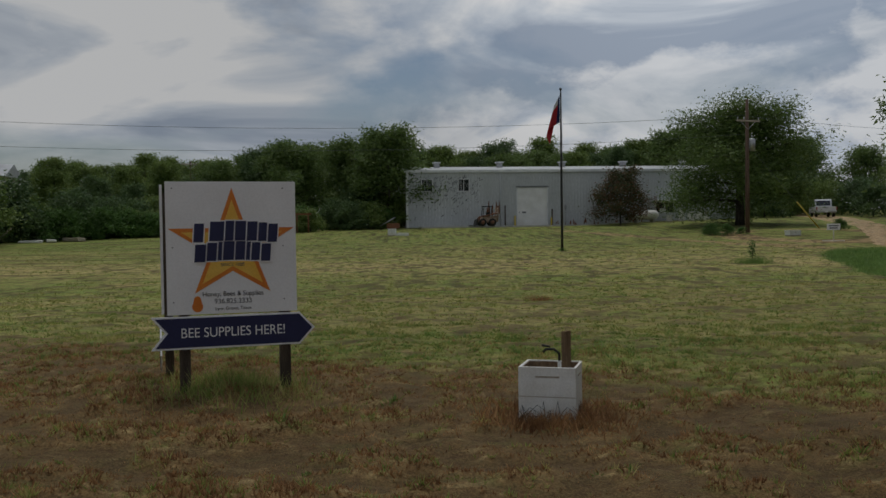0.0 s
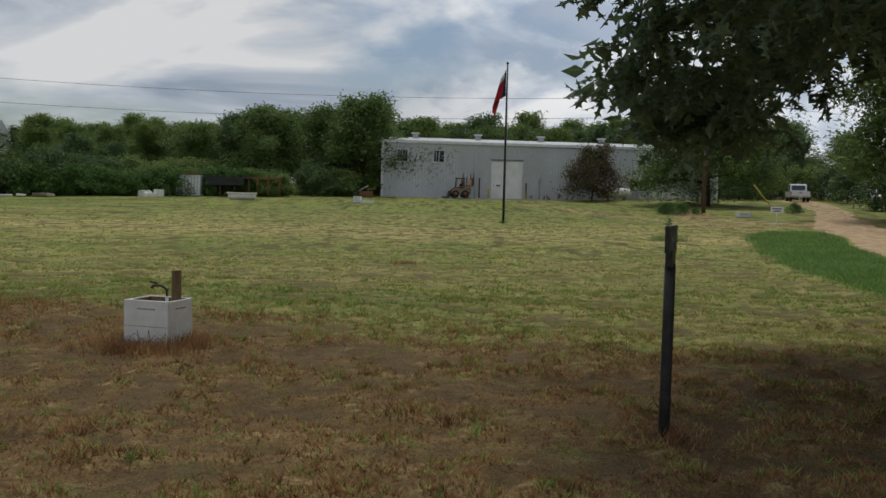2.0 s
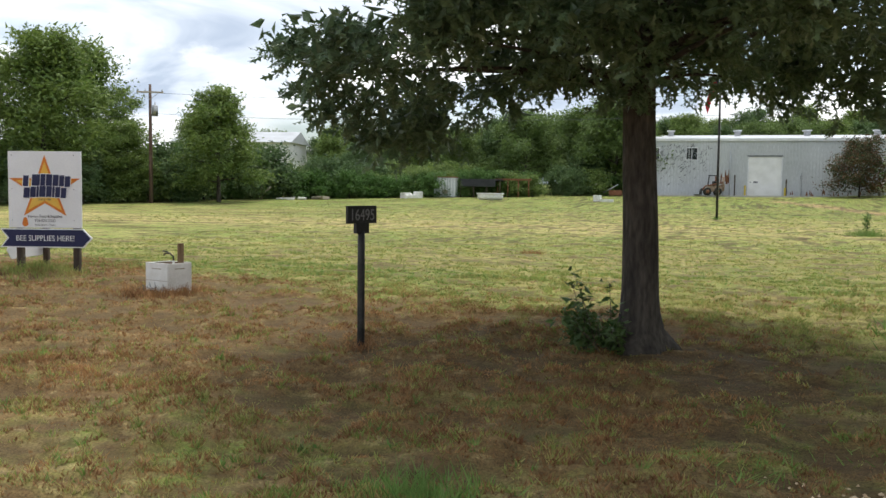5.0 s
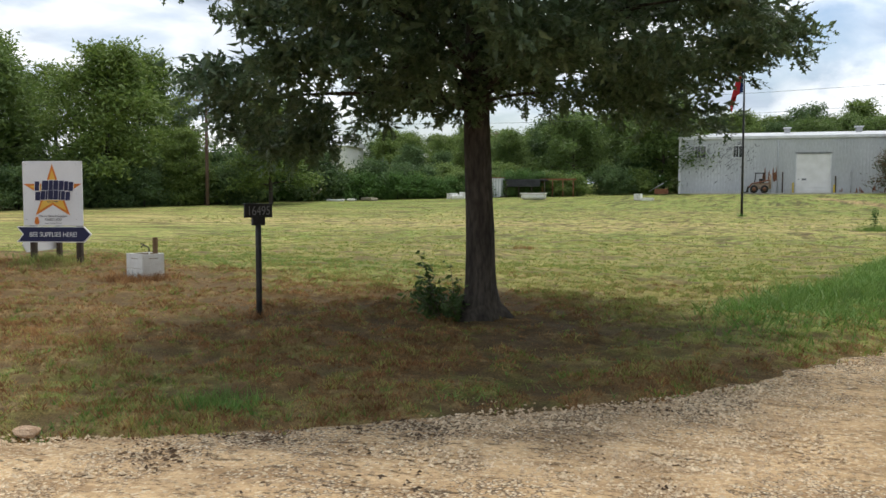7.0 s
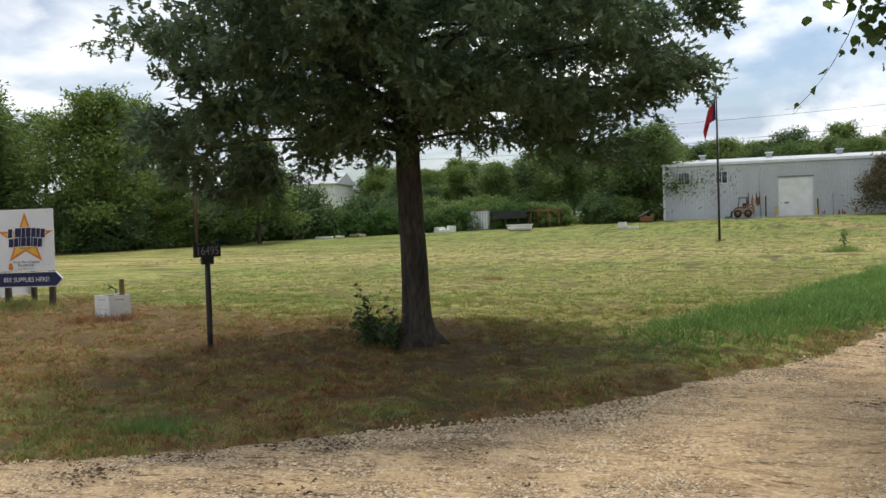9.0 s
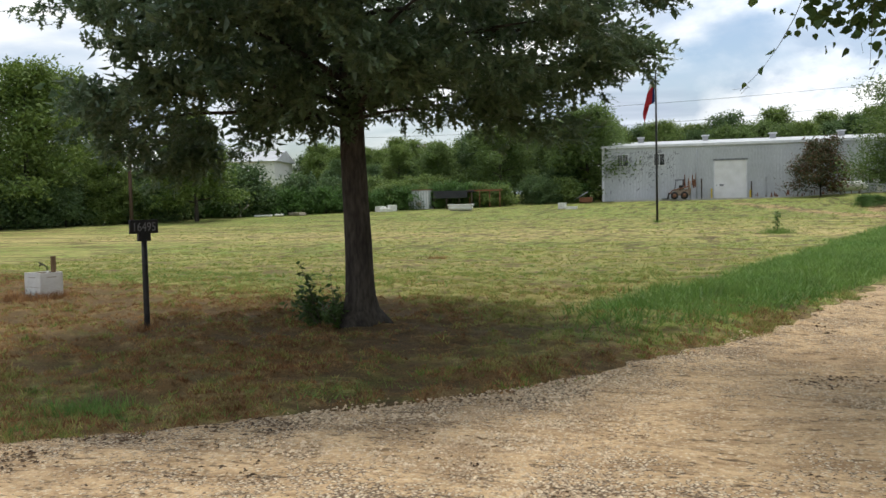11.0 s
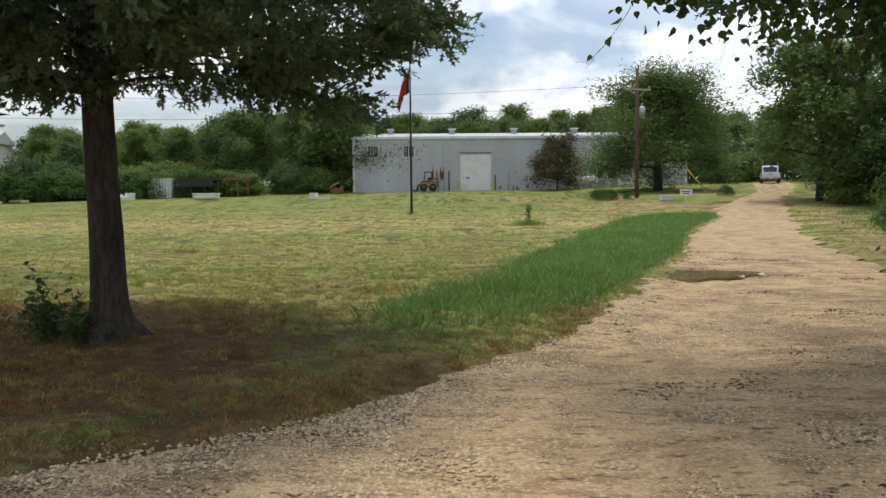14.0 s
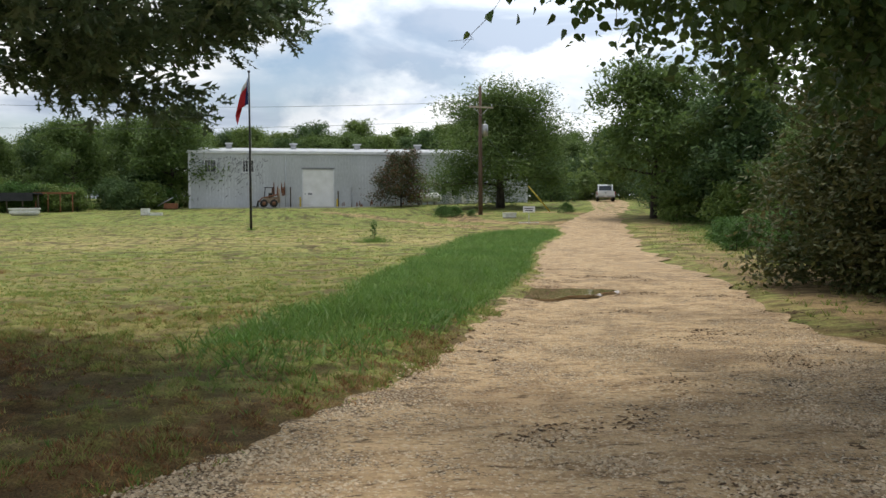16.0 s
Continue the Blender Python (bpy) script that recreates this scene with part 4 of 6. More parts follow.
def hang_boughs(tree):
    """Low boughs that reach out over the drive, with strings of leaves hanging from them."""
    rng = np.random.RandomState(47)
    inv = tree.matrix_basis.inverted()
    for tx, ty, tz in ((12.95, 3.9, 3.35), (13.7, 4.7, 3.5), (14.4, 4.2, 3.2), (15.2, 5.3, 3.35), (16.0, 4.5, 3.1), (13.5, 5.6, 4.0), (14.8, 6.5, 3.9), (16.6, 5.7, 3.0), (14.2, 5.2, 4.2), (15.6, 3.8, 3.7), (17.2, 6.8, 3.3)):
        p0, p2 = Vector((18.2, 3.3, 5.2)), Vector((tx, ty, tz - 0.22 - 0.3 * smooth01(13.5, 14.6, tx)))
        p1 = p0.lerp(p2, 0.55) + Vector((0, 0, 1.0))
        path = [p0 * (1 - u) ** 2 + p1 * 2 * u * (1 - u) + p2 * u * u for u in np.linspace(0, 1, 10)]
        bough = tube_part("bough", [inv @ p for p in path], [0.045 * (1 - 0.9 * u) for u in np.linspace(0, 1, 10)], M["bark"], tree, 6)
        cs = []
        for k in range(15):
            u = 0.5 + 0.5 * (k + rng.rand()) / 15
            b = path[int(min(u * 9, 8))].lerp(path[int(min(u * 9, 8)) + 1], u * 9 - int(min(u * 9, 8)))
            b = b + Vector((rng.normal(0, 0.22), rng.normal(0, 0.25), 0))
            ln = rng.uniform(0.15, 0.85)
            e = b + Vector((rng.normal(0, 0.12), rng.normal(0, 0.12), -ln))
            m = 8 + int(16 * ln)
            cs += [tuple(b.lerp(e, rng.rand()) + Vector(rng.normal(0, 0.05, 3))) for _ in range(m)]
            cs += [tuple(b + Vector((rng.normal(0, 0.26), rng.normal(0, 0.26), rng.normal(0.0, 0.2)))) for _ in range(80)]
        c = np.array([tuple(inv @ Vector(p)) for p in cs])
        v, f = leaf_cloud(c, 0.088, rng, "broad", 0.9, 0.35)
        part("foliage", mesh_from("foliage", v, f, M["vine_leaf"]), None, bough)


def build_trees():
    R = np.random.RandomState
    kinds = [
        grow("tree", "broad leafy tree with a full dark green crown", "tree", R(11), 10, 4.6, 1.8, 24, 17000, 0.33, M["leaf_a"], trunk_r=0.22, clump=0.62, shape="far"),
        grow("tree", "tall leafy tree with an uneven green crown", "tree", R(12), 11.5, 3.8, 1.6, 26, 17000, 0.33, M["leaf_b"], trunk_r=0.2, clump=0.55, shape="far"),
        grow("tree", "dark ragged tree at the edge of the wood", "tree", R(13), 10.5, 4.0, 1.2, 24, 17000, 0.33, M["leaf_c"], trunk_r=0.2, clump=0.6, shape="far"),
        grow("tree", "open-crowned tree with airy yellowish foliage", "tree", R(14), 11, 4.2, 2.5, 15, 10500, 0.30, M["leaf_b"], trunk_r=0.2, clump=0.5, shape="far"),
    ]
    shrubs = [
        grow("shrub", "dense green shrub at the field edge", "shrub", R(21), 2.6, 1.7, 0.15, 14, 3200, 0.2, M["leaf_b"], trunk_r=0.05, clump=0.28),
        grow("shrub", "bright weedy shrub at the field edge", "shrub", R(22), 2.0, 1.5, 0.1, 12, 2600, 0.17, M["weed"], trunk_r=0.04, clump=0.25),
        grow("shrub", "dark low thicket under the trees", "shrub", R(23), 3.2, 2.2, 0.1, 14, 3600, 0.24, M["leaf_c"], trunk_r=0.06, clump=0.4),
    ]
    rng = np.random.RandomState(31)

    def row(group, protos, pts, lo, hi, sz=None):
        for x, y, *h in pts:
            k = rng.randint(len(protos))
            ob = put(protos[k], x, y, (h[0] if h else rng.uniform(lo, hi)), rng.uniform(0, 360))
            tagged(ob, group=group)

    row("wood behind the field", [kinds[0], kinds[2]], [(-1.8, 88, 1.05), (-5.5, 92, 0.95), (-11, 88, 0.9), (-15, 93, 0.85), (-18.5, 90, 0.72), (-2.5, 99, 1.0), (-8.5, 99, 0.95), (-13, 100, 0.95)], 0.8, 1)
    row("wood behind the field", [kinds[1], kinds[3]], [(-22, 101, 0.72), (-26, 98, 0.68), (-31, 102, 0.7), (-36, 104, 0.72), (-29, 112, 0.8), (-19, 108, 0.8), (-42, 110, 0.8), (-24, 106, 0.75)], 0.7, 0.8)
    row("wood behind the field", [kinds[0], kinds[1], kinds[2]], [(-16.5 - 3.3 * i, 119 + 3 * math.sin(i * 2.1), 0.80 + 0.08 * math.sin(i * 1.7)) for i in range(13)], 0.8, 1)
    row("wood behind the field", [kinds[2], kinds[0]], [(-21 - 3.6 * i, 96 + 3 * math.sin(i * 1.9), 0.52 + 0.07 * math.sin(i * 2.9)) for i in range(5)], 0.5, 0.6)
    row("wood west of the field", [kinds[0], kinds[3], kinds[1]], [(-30, 60, 0.88), (-36, 69, 0.8), (-37, 58, 0.62), (-41.5, 54, 1.28), (-51, 50, 1.35), (-53, 44, 1.3), (-45, 62, 1.3), (-55, 54, 1.45), (-40, 73, 0.75),
                                                             (-47, 70, 1.0), (-58, 44, 1.3), (-62, 36, 1.3), (-55, 62, 1.3), (-66, 50, 1.4), (-64, 26, 1.2)], 0.8, 1)
    row("wood behind the shed", [kinds[0], kinds[1], kinds[2]], [(2 + 3.1 * i, 116 + 4 * math.sin(i * 1.9), 0.92 + 0.10 * math.sin(i * 2.7)) for i in range(15)], 0.9, 1)
    row("wood behind the shed", [kinds[0], kinds[2]], [(52, 118, 1.0), (58, 112, 0.9), (64, 106, 0.95), (60, 98, 0.9), (69, 94, 0.95), (56, 126, 1.1), (48, 124, 1.0), (32, 107, 1.12), (36.5, 110, 1.05), (75, 100, 1.0), (40, 105, 0.72), (45.5, 112, 0.8)], 0.9, 1)
    row("wood behind the shed", [kinds[0], kinds[1], kinds[2]], [(-1 + 2.7 * i, 110 + 1.5 * math.sin(i * 2.3), 0.84 + 0.07 * math.sin(i * 1.3)) for i in range(15)], 2, 3)
    row("weeds at the field edge", shrubs[1:2], [(-9.5 - 1.0 * i + rng.uniform(-.5, .5), 80.5 - 0.62 * i + rng.uniform(-.8, .8)) for i in range(20)], 0.9, 1.25)
    row("trees along the drive", [kinds[0], kinds[2]], [(33.6, 54, 1.1), (36.3, 47.5, 0.95), (38.5, 58, 0.85), (40, 50, 0.8), (37, 41, 0.62), (43, 66, 0.85), (47, 74, 0.9), (51, 82, 0.9), (43, 44, 0.8), (48, 56, 0.95), (36, 33, 0.6), (42, 34, 0.8)], 0.8, 1)
    row("weeds at the field edge", shrubs[:2], [(-8.5 - 1.55 * i + rng.uniform(-.6, .6), 80 - 0.55 * i + rng.uniform(-1.2, 1.2)) for i in range(12)], 0.75, 1.05)
    row("weeds at the field edge", shrubs, [(-20 - 0.9 * i, 80 - 1.2 * i + rng.uniform(-1, 1)) for i in range(14)], 0.8, 1.2)
    row("weeds at the field edge", shrubs[:2], [(-17 - 1.6 * i, 83 - 1.6 * i + rng.uniform(-1, 1)) for i in range(9)], 1.0, 1.3)
    row("thicket west of the field", [shrubs[2], shrubs[0]], [(-33 - 1.3 * i, 61 - 1.45 * i + rng.uniform(-1, 1)) for i in range(18)], 0.8, 1.2)
    row("thicket west of the field", [shrubs[2]], [(-30 - 2 * i, 68 - 1.6 * i + rng.uniform(-1, 1)) for i in range(12)], 1.2, 1.7)
    row("shrubs by the shed", shrubs, [(-2.2, 86.5, 0.9), (-3.6, 84, 1.0), (-5.2, 83, 0.8), (-6.6, 84.5, 0.9), (-1.2, 88, 1.2), (-4.5, 87.5, 1.3), (-7.5, 88, 1.2)], 0.8, 1)
    row("thicket along the drive", [shrubs[2], shrubs[0]], [(33.5, 50, 0.9), (34.6, 45, 1.0), (35.2, 40, 0.9), (36.5, 52, 1.3), (38, 45, 1.4), (47.5, 90, 1.1), (41, 70, 1.0), (37, 92, 1.1), (34, 95, 1.1), (40, 97, 1.2), (50, 98, 1.3), (43, 99, 1.3), (46.5, 100, 1.4), (44.5, 103, 1.6), (49, 104, 1.6), (41, 103, 1.6), (37, 100, 1.5), (31, 92, 0.9), (54, 92, 1.2),
                                                      (36, 36, 1.0), (39, 38, 1.3), (35.5, 30, 1.0), (33, 24.5, 1.2), (40, 28, 1.5), (34, 18, 1.5)], 0.8, 1)
    row("weeds along the drive", shrubs[1:2], [(26.5, 28, 0.5), (27.6, 31, 0.55), (28.6, 33.5, 0.5), (26.8, 25.5, 0.5), (28.2, 27.5, 0.65), (29.5, 30.5, 0.65), (25.4, 22.5, 0.5), (30.5, 35.5, 0.5), (27, 23, 0.65), (29, 29, 0.7), (30.6, 33, 0.7), (27.8, 29.5, 0.6)], 0.4, 0.5)
    row("island plants", shrubs[1:2], [(20.4, 60.2, 0.42), (21.3, 59.3, 0.4), (29.6, 60.5, 0.4), (21.0, 61.2, 0.38), (22.5, 60.0, 0.25)], 0.3, 0.4)
    # the great round tree before the shed's end, and the crape myrtle
    big = grow("tree", "great round shade tree beside the utility pole", "tree", R(41), 10.0, 5.2, 1.5, 26, 60000, 0.21, M["leaf_a"], trunk_r=0.28, clump=0.7, low=0.8, shape="far", flat=0.95)
    big.matrix_basis = pose(27.5, 73.5, z_at(27.5, 73.5) - 0.05, 0, 0, 40) @ Matrix.Diagonal((1.32, 1.32, 1.06, 1))
    cm = grow("crape_myrtle", "rounded shrub with green and reddish leaves by the shed wall", "shrub", R(42), 5.4, 3.1, 0.5, 24, 12000, 0.2, M["leaf_red"], trunk_r=0.08, clump=0.42)
    cm.matrix_basis = pose(20.0, 83.9, z_at(20, 83.9) - 0.05, 0, 0, 10)
    # overhanging tree and thicket on the right of the drive
    ov = grow("overhanging_tree", "large vine-hung tree leaning over the drive", "tree", R(43), 11, 6.6, 4.3, 26, 34000, 0.17, M["leaf_a"], trunk_r=0.3, subs=8, clump=0.42, shape="broad", droop=0.2)
    ov.matrix_basis = pose(26.0, 13.6, z_at(26.0, 13.6) - 0.05, 0, 0, 100)
    mouth = tagged(put(ov, 18.4, 3.0, 1.06, 205), "large tree spreading over the mouth of the drive")
    hang_boughs(mouth)
    th = grow("thicket", "dark vine-covered thicket beside the drive", "shrub", R(44), 5.0, 2.7, 0.15, 26, 26000, 0.14, M["leaf_warm"], trunk_r=0.08, subs=6, clump=0.36, low=0.4)
    th.matrix_basis = pose(22.4, 13.4, z_at(22.4, 13.4) - 0.05)
    for x, y, s, t in ((22.4, 10.6, 0.95, 70), (25.4, 17.0, 0.8, 150), (22.8, 7.6, 1.0, 220), (26.5, 12.5, 1.3, 300), (24.5, 4.5, 1.2, 30), (24.5, 11, 1.35, 190)):
        put(th, x, y, s, t)
    # unseen trees added behind the walker, closing off low sky towards the public road
    row("trees behind the walker", [kinds[0], kinds[2]], [(-18, -30, 1.1), (-6, -34, 1.2), (6, -32, 1.1), (18, -34, 1.2), (30, -28, 1.1), (40, -12, 1.2), (38, 4, 1.1), (-34, -24, 1.2), (-60, -8, 1.3), (33, 22, 1.0)], 1, 1.2)
    for k in kinds + shrubs:
        for c in k.children_recursive:
            bpy.data.objects.remove(c)
        bpy.data.objects.remove(k)


build_trees()


def blades(name, label, region, n, h, w, mat, seed, weight, category="grass", lean=0.5):
    """Many single blades of grass as one thing of kind stuff."""
    rng = np.random.RandomState(seed)
    x, y = rng.uniform(region[0], region[1], n), rng.uniform(region[2], region[3], n)
    keep = rng.rand(n) < weight(x, y)
    x, y = x[keep], y[keep]
    n = len(x)
    z = surface_z(x, y) - 0.008
    a = rng.uniform(0, 2 * np.pi, n)
    hh = h * rng.uniform(0.45, 1.3, n)
    ww = w * rng.uniform(0.6, 1.3, n) * 0.5
    lx, ly = rng.normal(0, lean, n) * hh, rng.normal(0, lean, n) * hh
    P = np.zeros((n, 3, 3))
    P[:, 0] = np.stack([x - np.cos(a) * ww, y - np.sin(a) * ww, z], -1)
    P[:, 1] = np.stack([x + np.cos(a) * ww, y + np.sin(a) * ww, z], -1)
    P[:, 2] = np.stack([x + lx, y + ly, z + hh], -1)
    F = np.arange(n * 3).reshape(n, 3)
    ob = new(name, mesh_from(name, P.reshape(-1, 3), F, mat))
    return tagged(ob, label, category, kind="stuff")


def tufted(name, label, region, n, per, h, w, mat, seed, weight, reach=0.03):
    """Small tufts, each a spray of blades, as one thing of kind stuff."""
    rng = np.random.RandomState(seed)
    x, y = rng.uniform(region[0], region[1], n), rng.uniform(region[2], region[3], n)
    keep = rng.rand(n) < weight(x, y)
    x, y = np.repeat(x[keep], per), np.repeat(y[keep], per)
    size = np.repeat(rng.uniform(0.55, 1.35, keep.sum()), per)
    n = len(x)
    a, r = rng.uniform(0, 2 * np.pi, n), rng.uniform(0, 1, n)
    x, y = x + np.cos(a) * r * reach * size, y + np.sin(a) * r * reach * size
    z = surface_z(x, y) - 0.006
    hh = h * size * rng.uniform(0.5, 1.2, n) * (0.55 + 0.9 * heaps(x, y))
    out = hh * (0.25 + 0.9 * r)
    t = a + rng.normal(0, 0.5, n)
    q = rng.uniform(0, np.pi, n)
    ww = 0.5 * w * rng.uniform(0.7, 1.3, n)
    P = np.stack([np.stack([x - np.cos(q) * ww, y - np.sin(q) * ww, z], -1), np.stack([x + np.cos(q) * ww, y + np.sin(q) * ww, z], -1),
                  np.stack([x + np.cos(t) * out, y + np.sin(t) * out, z + hh], -1)], 1)
    ob = new(name, mesh_from(name, P.reshape(-1, 3), np.arange(n * 3).reshape(n, 3), mat))
    return tagged(ob, label, "grass", kind="stuff")


def open_turf(x, y):
    return (edge_gap(x, y) < 0.22 + 0.3 * value_noise(x, y, 0.5, 60)) * (1 - areas(x, y)["tall"]) * (0.06 + 0.94 * heaps(x, y) ** 1.5)


tufted("mown_grass", "short mown grass tufts, green and straw mixed", (-6, 14, -1.5, 15), 120000, 7, 0.042, 0.012, M["blade"], 61,
       lambda x, y: open_turf(x, y) * (1 - 0.62 * areas(x, y)["brown"]) / (1 + (np.clip(y - 4, 0, 99) / 8) ** 2))
tufted("grass_clippings", "dry brown grass tufts and clippings", (-6, 14, -1.5, 13), 190000, 6, 0.034, 0.013, M["dead"], 62,
       lambda x, y: open_turf(x, y) * (0.15 + 0.8 * areas(x, y)["brown"]) / (1 + (np.clip(y - 5, 0, 99) / 7) ** 2), 0.06)
tufted("fresh_grass", "fresh green regrowth among the mown grass", (-8, 14, -1.5, 24), 52000, 7, 0.05, 0.013, M["tall"], 66,
       lambda x, y: open_turf(x, y) * np.clip(0.12 + areas(x, y)["fresh"] * (1 - 0.6 * areas(x, y)["brown"]), 0, 1) / (1 + (np.clip(y - 8, 0, 99) / 9) ** 2))
tufted("far_mown_grass", "mown grass of the open field", (-12, 21, 11, 36), 52000, 6, 0.042, 0.026, M["blade"], 65,
       lambda x, y: open_turf(x, y) * smooth01(11, 15, y) * smooth01(37, 24, y), 0.06)
tufted("distant_field_grass", "mown grass of the far field", (-24, 22, 32, 82), 34000, 5, 0.04, 0.05, M["blade"], 67,
       lambda x, y: open_turf(x, y) * smooth01(32, 38, y) * (0.55 + 0.45 * smooth01(60, 45, y)), 0.10)
blades("ditch_grass", "tall fresh green grass along the drive", (9, 24, 3, 46.5), 460000, 0.14, 0.022, M["tall"], 63, lambda x, y: areas(x, y)["tall"] ** 1.5 * (edge_gap(x, y) < 0.1) / (1 + (y / 30) ** 2), lean=0.7)
blades("verge_tufts", "green tufts along the gravel edge", (-2, 14, -1.5, 8), 90000, 0.07, 0.014, M["tall"], 64,
       lambda x, y: np.exp(-((edge_gap(x, y) + 0.45) / 0.4) ** 2) * np.clip(value_noise(x, y, 0.6, 53) + 0.1, 0, 1) * (y < 6), lean=0.8)



def right_verge(x, y):
    gap = x - np.interp(y, [p[1] for p in EDGE_R], [p[0] for p in EDGE_R])
    return smooth01(-0.1, 0.6, gap) * (0.25 + 0.75 * smooth01(1.6, 3.4, gap + 0.6 * value_noise(x, y, 1.5, 91))) * np.clip(0.6 + 0.6 * value_noise(x, y, 0.9, 92), 0, 1)


tufted("drive_side_grass", "mown grass along the far side of the drive", (17, 34, 0, 46), 26000, 6, 0.08, 0.026, M["blade"], 93, right_verge, 0.06)
blades("drive_side_weeds", "fresh green weeds along the far side of the drive", (18, 38, 4, 60), 90000, 0.16, 0.03, M["tall"], 94, lambda x, y: right_verge(x, y) ** 2 * smooth01(2.2, 3.6, x - np.interp(y, [p[1] for p in EDGE_R], [p[0] for p in EDGE_R])), lean=0.7)


def tuft(name, label, x, y, r, n, h, mat, seed):
    return blades(name, label, (x - r, x + r, y - r, y + r), n, h, 0.012, mat, seed, lambda a, b: np.exp(-(((a - x) ** 2 + (b - y) ** 2) / (0.45 * r * r))), lean=0.45)


tuft("post_weeds", "long unmown grass round the sign posts", -1.9, 7.65, 0.8, 3600, 0.15, M["blade"], 71)
tuft("box_weeds", "dry grass and weeds round the white box", 0.85, 6.72, 0.62, 7000, 0.12, M["dead"], 72)
tuft("number_post_weeds", "grass tuft at the foot of the number post", 4.95, 3.95, 0.25, 700, 0.09, M["dead"], 73)
tuft("verge_clump", "tall green clump at the gravel edge", 6.6, 0.75, 0.4, 1500, 0.13, M["tall"], 74)
tuft("mound_weeds", "small brown molehill of dry grass", 3.0, 21.8, 0.4, 900, 0.14, M["dead"], 75)
tuft("sapling_weeds", "unmown grass ring round a sapling", 13.9, 35.9, 0.8, 2600, 0.30, M["tall"], 76)
tuft("flagpole_weeds", "grass tuft at the flagpole foot", 8.05, 47.3, 0.3, 500, 0.2, M["tall"], 77)


def stones(name, label, n, region, weight, lo, hi, seed, mat="stone", slim=0.8):
    """Loose gravel as one thing of kind stuff: low, irregular lumps."""
    rng = np.random.RandomState(seed)
    x, y = rng.uniform(region[0], region[1], n), rng.uniform(region[2], region[3], n)
    keep = rng.rand(n) < weight(x, y)
    x, y = x[keep], y[keep]
    n = len(x)
    s = rng.uniform(lo, hi, n) * rng.uniform(0.6, 1.2, n)
    base = np.array([(1, 0, -0.15), (0.3, 0.95, -0.15), (-0.8, 0.6, -0.15), (-0.8, -0.6, -0.15), (0.3, -0.95, -0.15), (0.1, 0.1, 0.6)])
    P = base[None] * (1 + rng.normal(0, 0.24, (n, 6, 3))) * np.array([1, slim, min(1, slim + 0.2)])
    a = rng.uniform(0, 6.28, n)
    c, q = np.cos(a)[:, None], np.sin(a)[:, None]
    X = P[..., 0] * c - P[..., 1] * q
    Yv = P[..., 0] * q + P[..., 1] * c
    P = np.stack([X * s[:, None] + x[:, None], Yv * s[:, None] + y[:, None], P[..., 2] * s[:, None] + (ground_z(x, y) + 0.03 * value_noise(x, y, 5, 13) + 0.008)[:, None]], -1)
    F = []
    tri = [(0, 1, 5), (1, 2, 5), (2, 3, 5), (3, 4, 5), (4, 0, 5)]
    F = (np.arange(n)[:, None, None] * 6 + np.array(tri)[None]).reshape(-1, 3)
    ob = new(name, mesh_from(name, P.reshape(-1, 3), F, M[mat]))
    return tagged(ob, label, "gravel", kind="stuff")


stones("edge_gravel", "pale limestone gravel along the grass edge", 36000, (5, 16, -1, 11), lambda x, y: np.exp(-((edge_gap(x, y) - 0.2 - 0.4 * value_noise(x, y, 1.4, 52)) / 0.42) ** 2) * np.clip(0.1 + 1.5 * value_noise(x, y, 0.8, 54), 0, 1), 0.008, 0.024, 81)
stones("loose_gravel", "loose limestone gravel on the drive", 170000, (5, 17.5, -2.5, 9), lambda x, y: (edge_gap(x, y) > 0.15) * np.clip(0.15 + 1.1 * value_noise(x, y, 1.3, 55) + 0.6 * value_noise(x, y, 0.4, 57), 0, 1) * smooth01(10, 3, y), 0.008, 0.024, 82)
stones("dark_debris", "dark leaf litter, bark and twigs scattered on the drive", 90000, (5, 18.5, -2.5, 20), lambda x, y: (edge_gap(x, y) > 0.1) * np.clip(1.5 * value_noise(x * 0.7, y * 1.3, 0.8, 56) - 0.15 + 0.6 * value_noise(x, y, 0.25, 50), 0, 1), 0.010, 0.034, 83, "litter", 0.35)


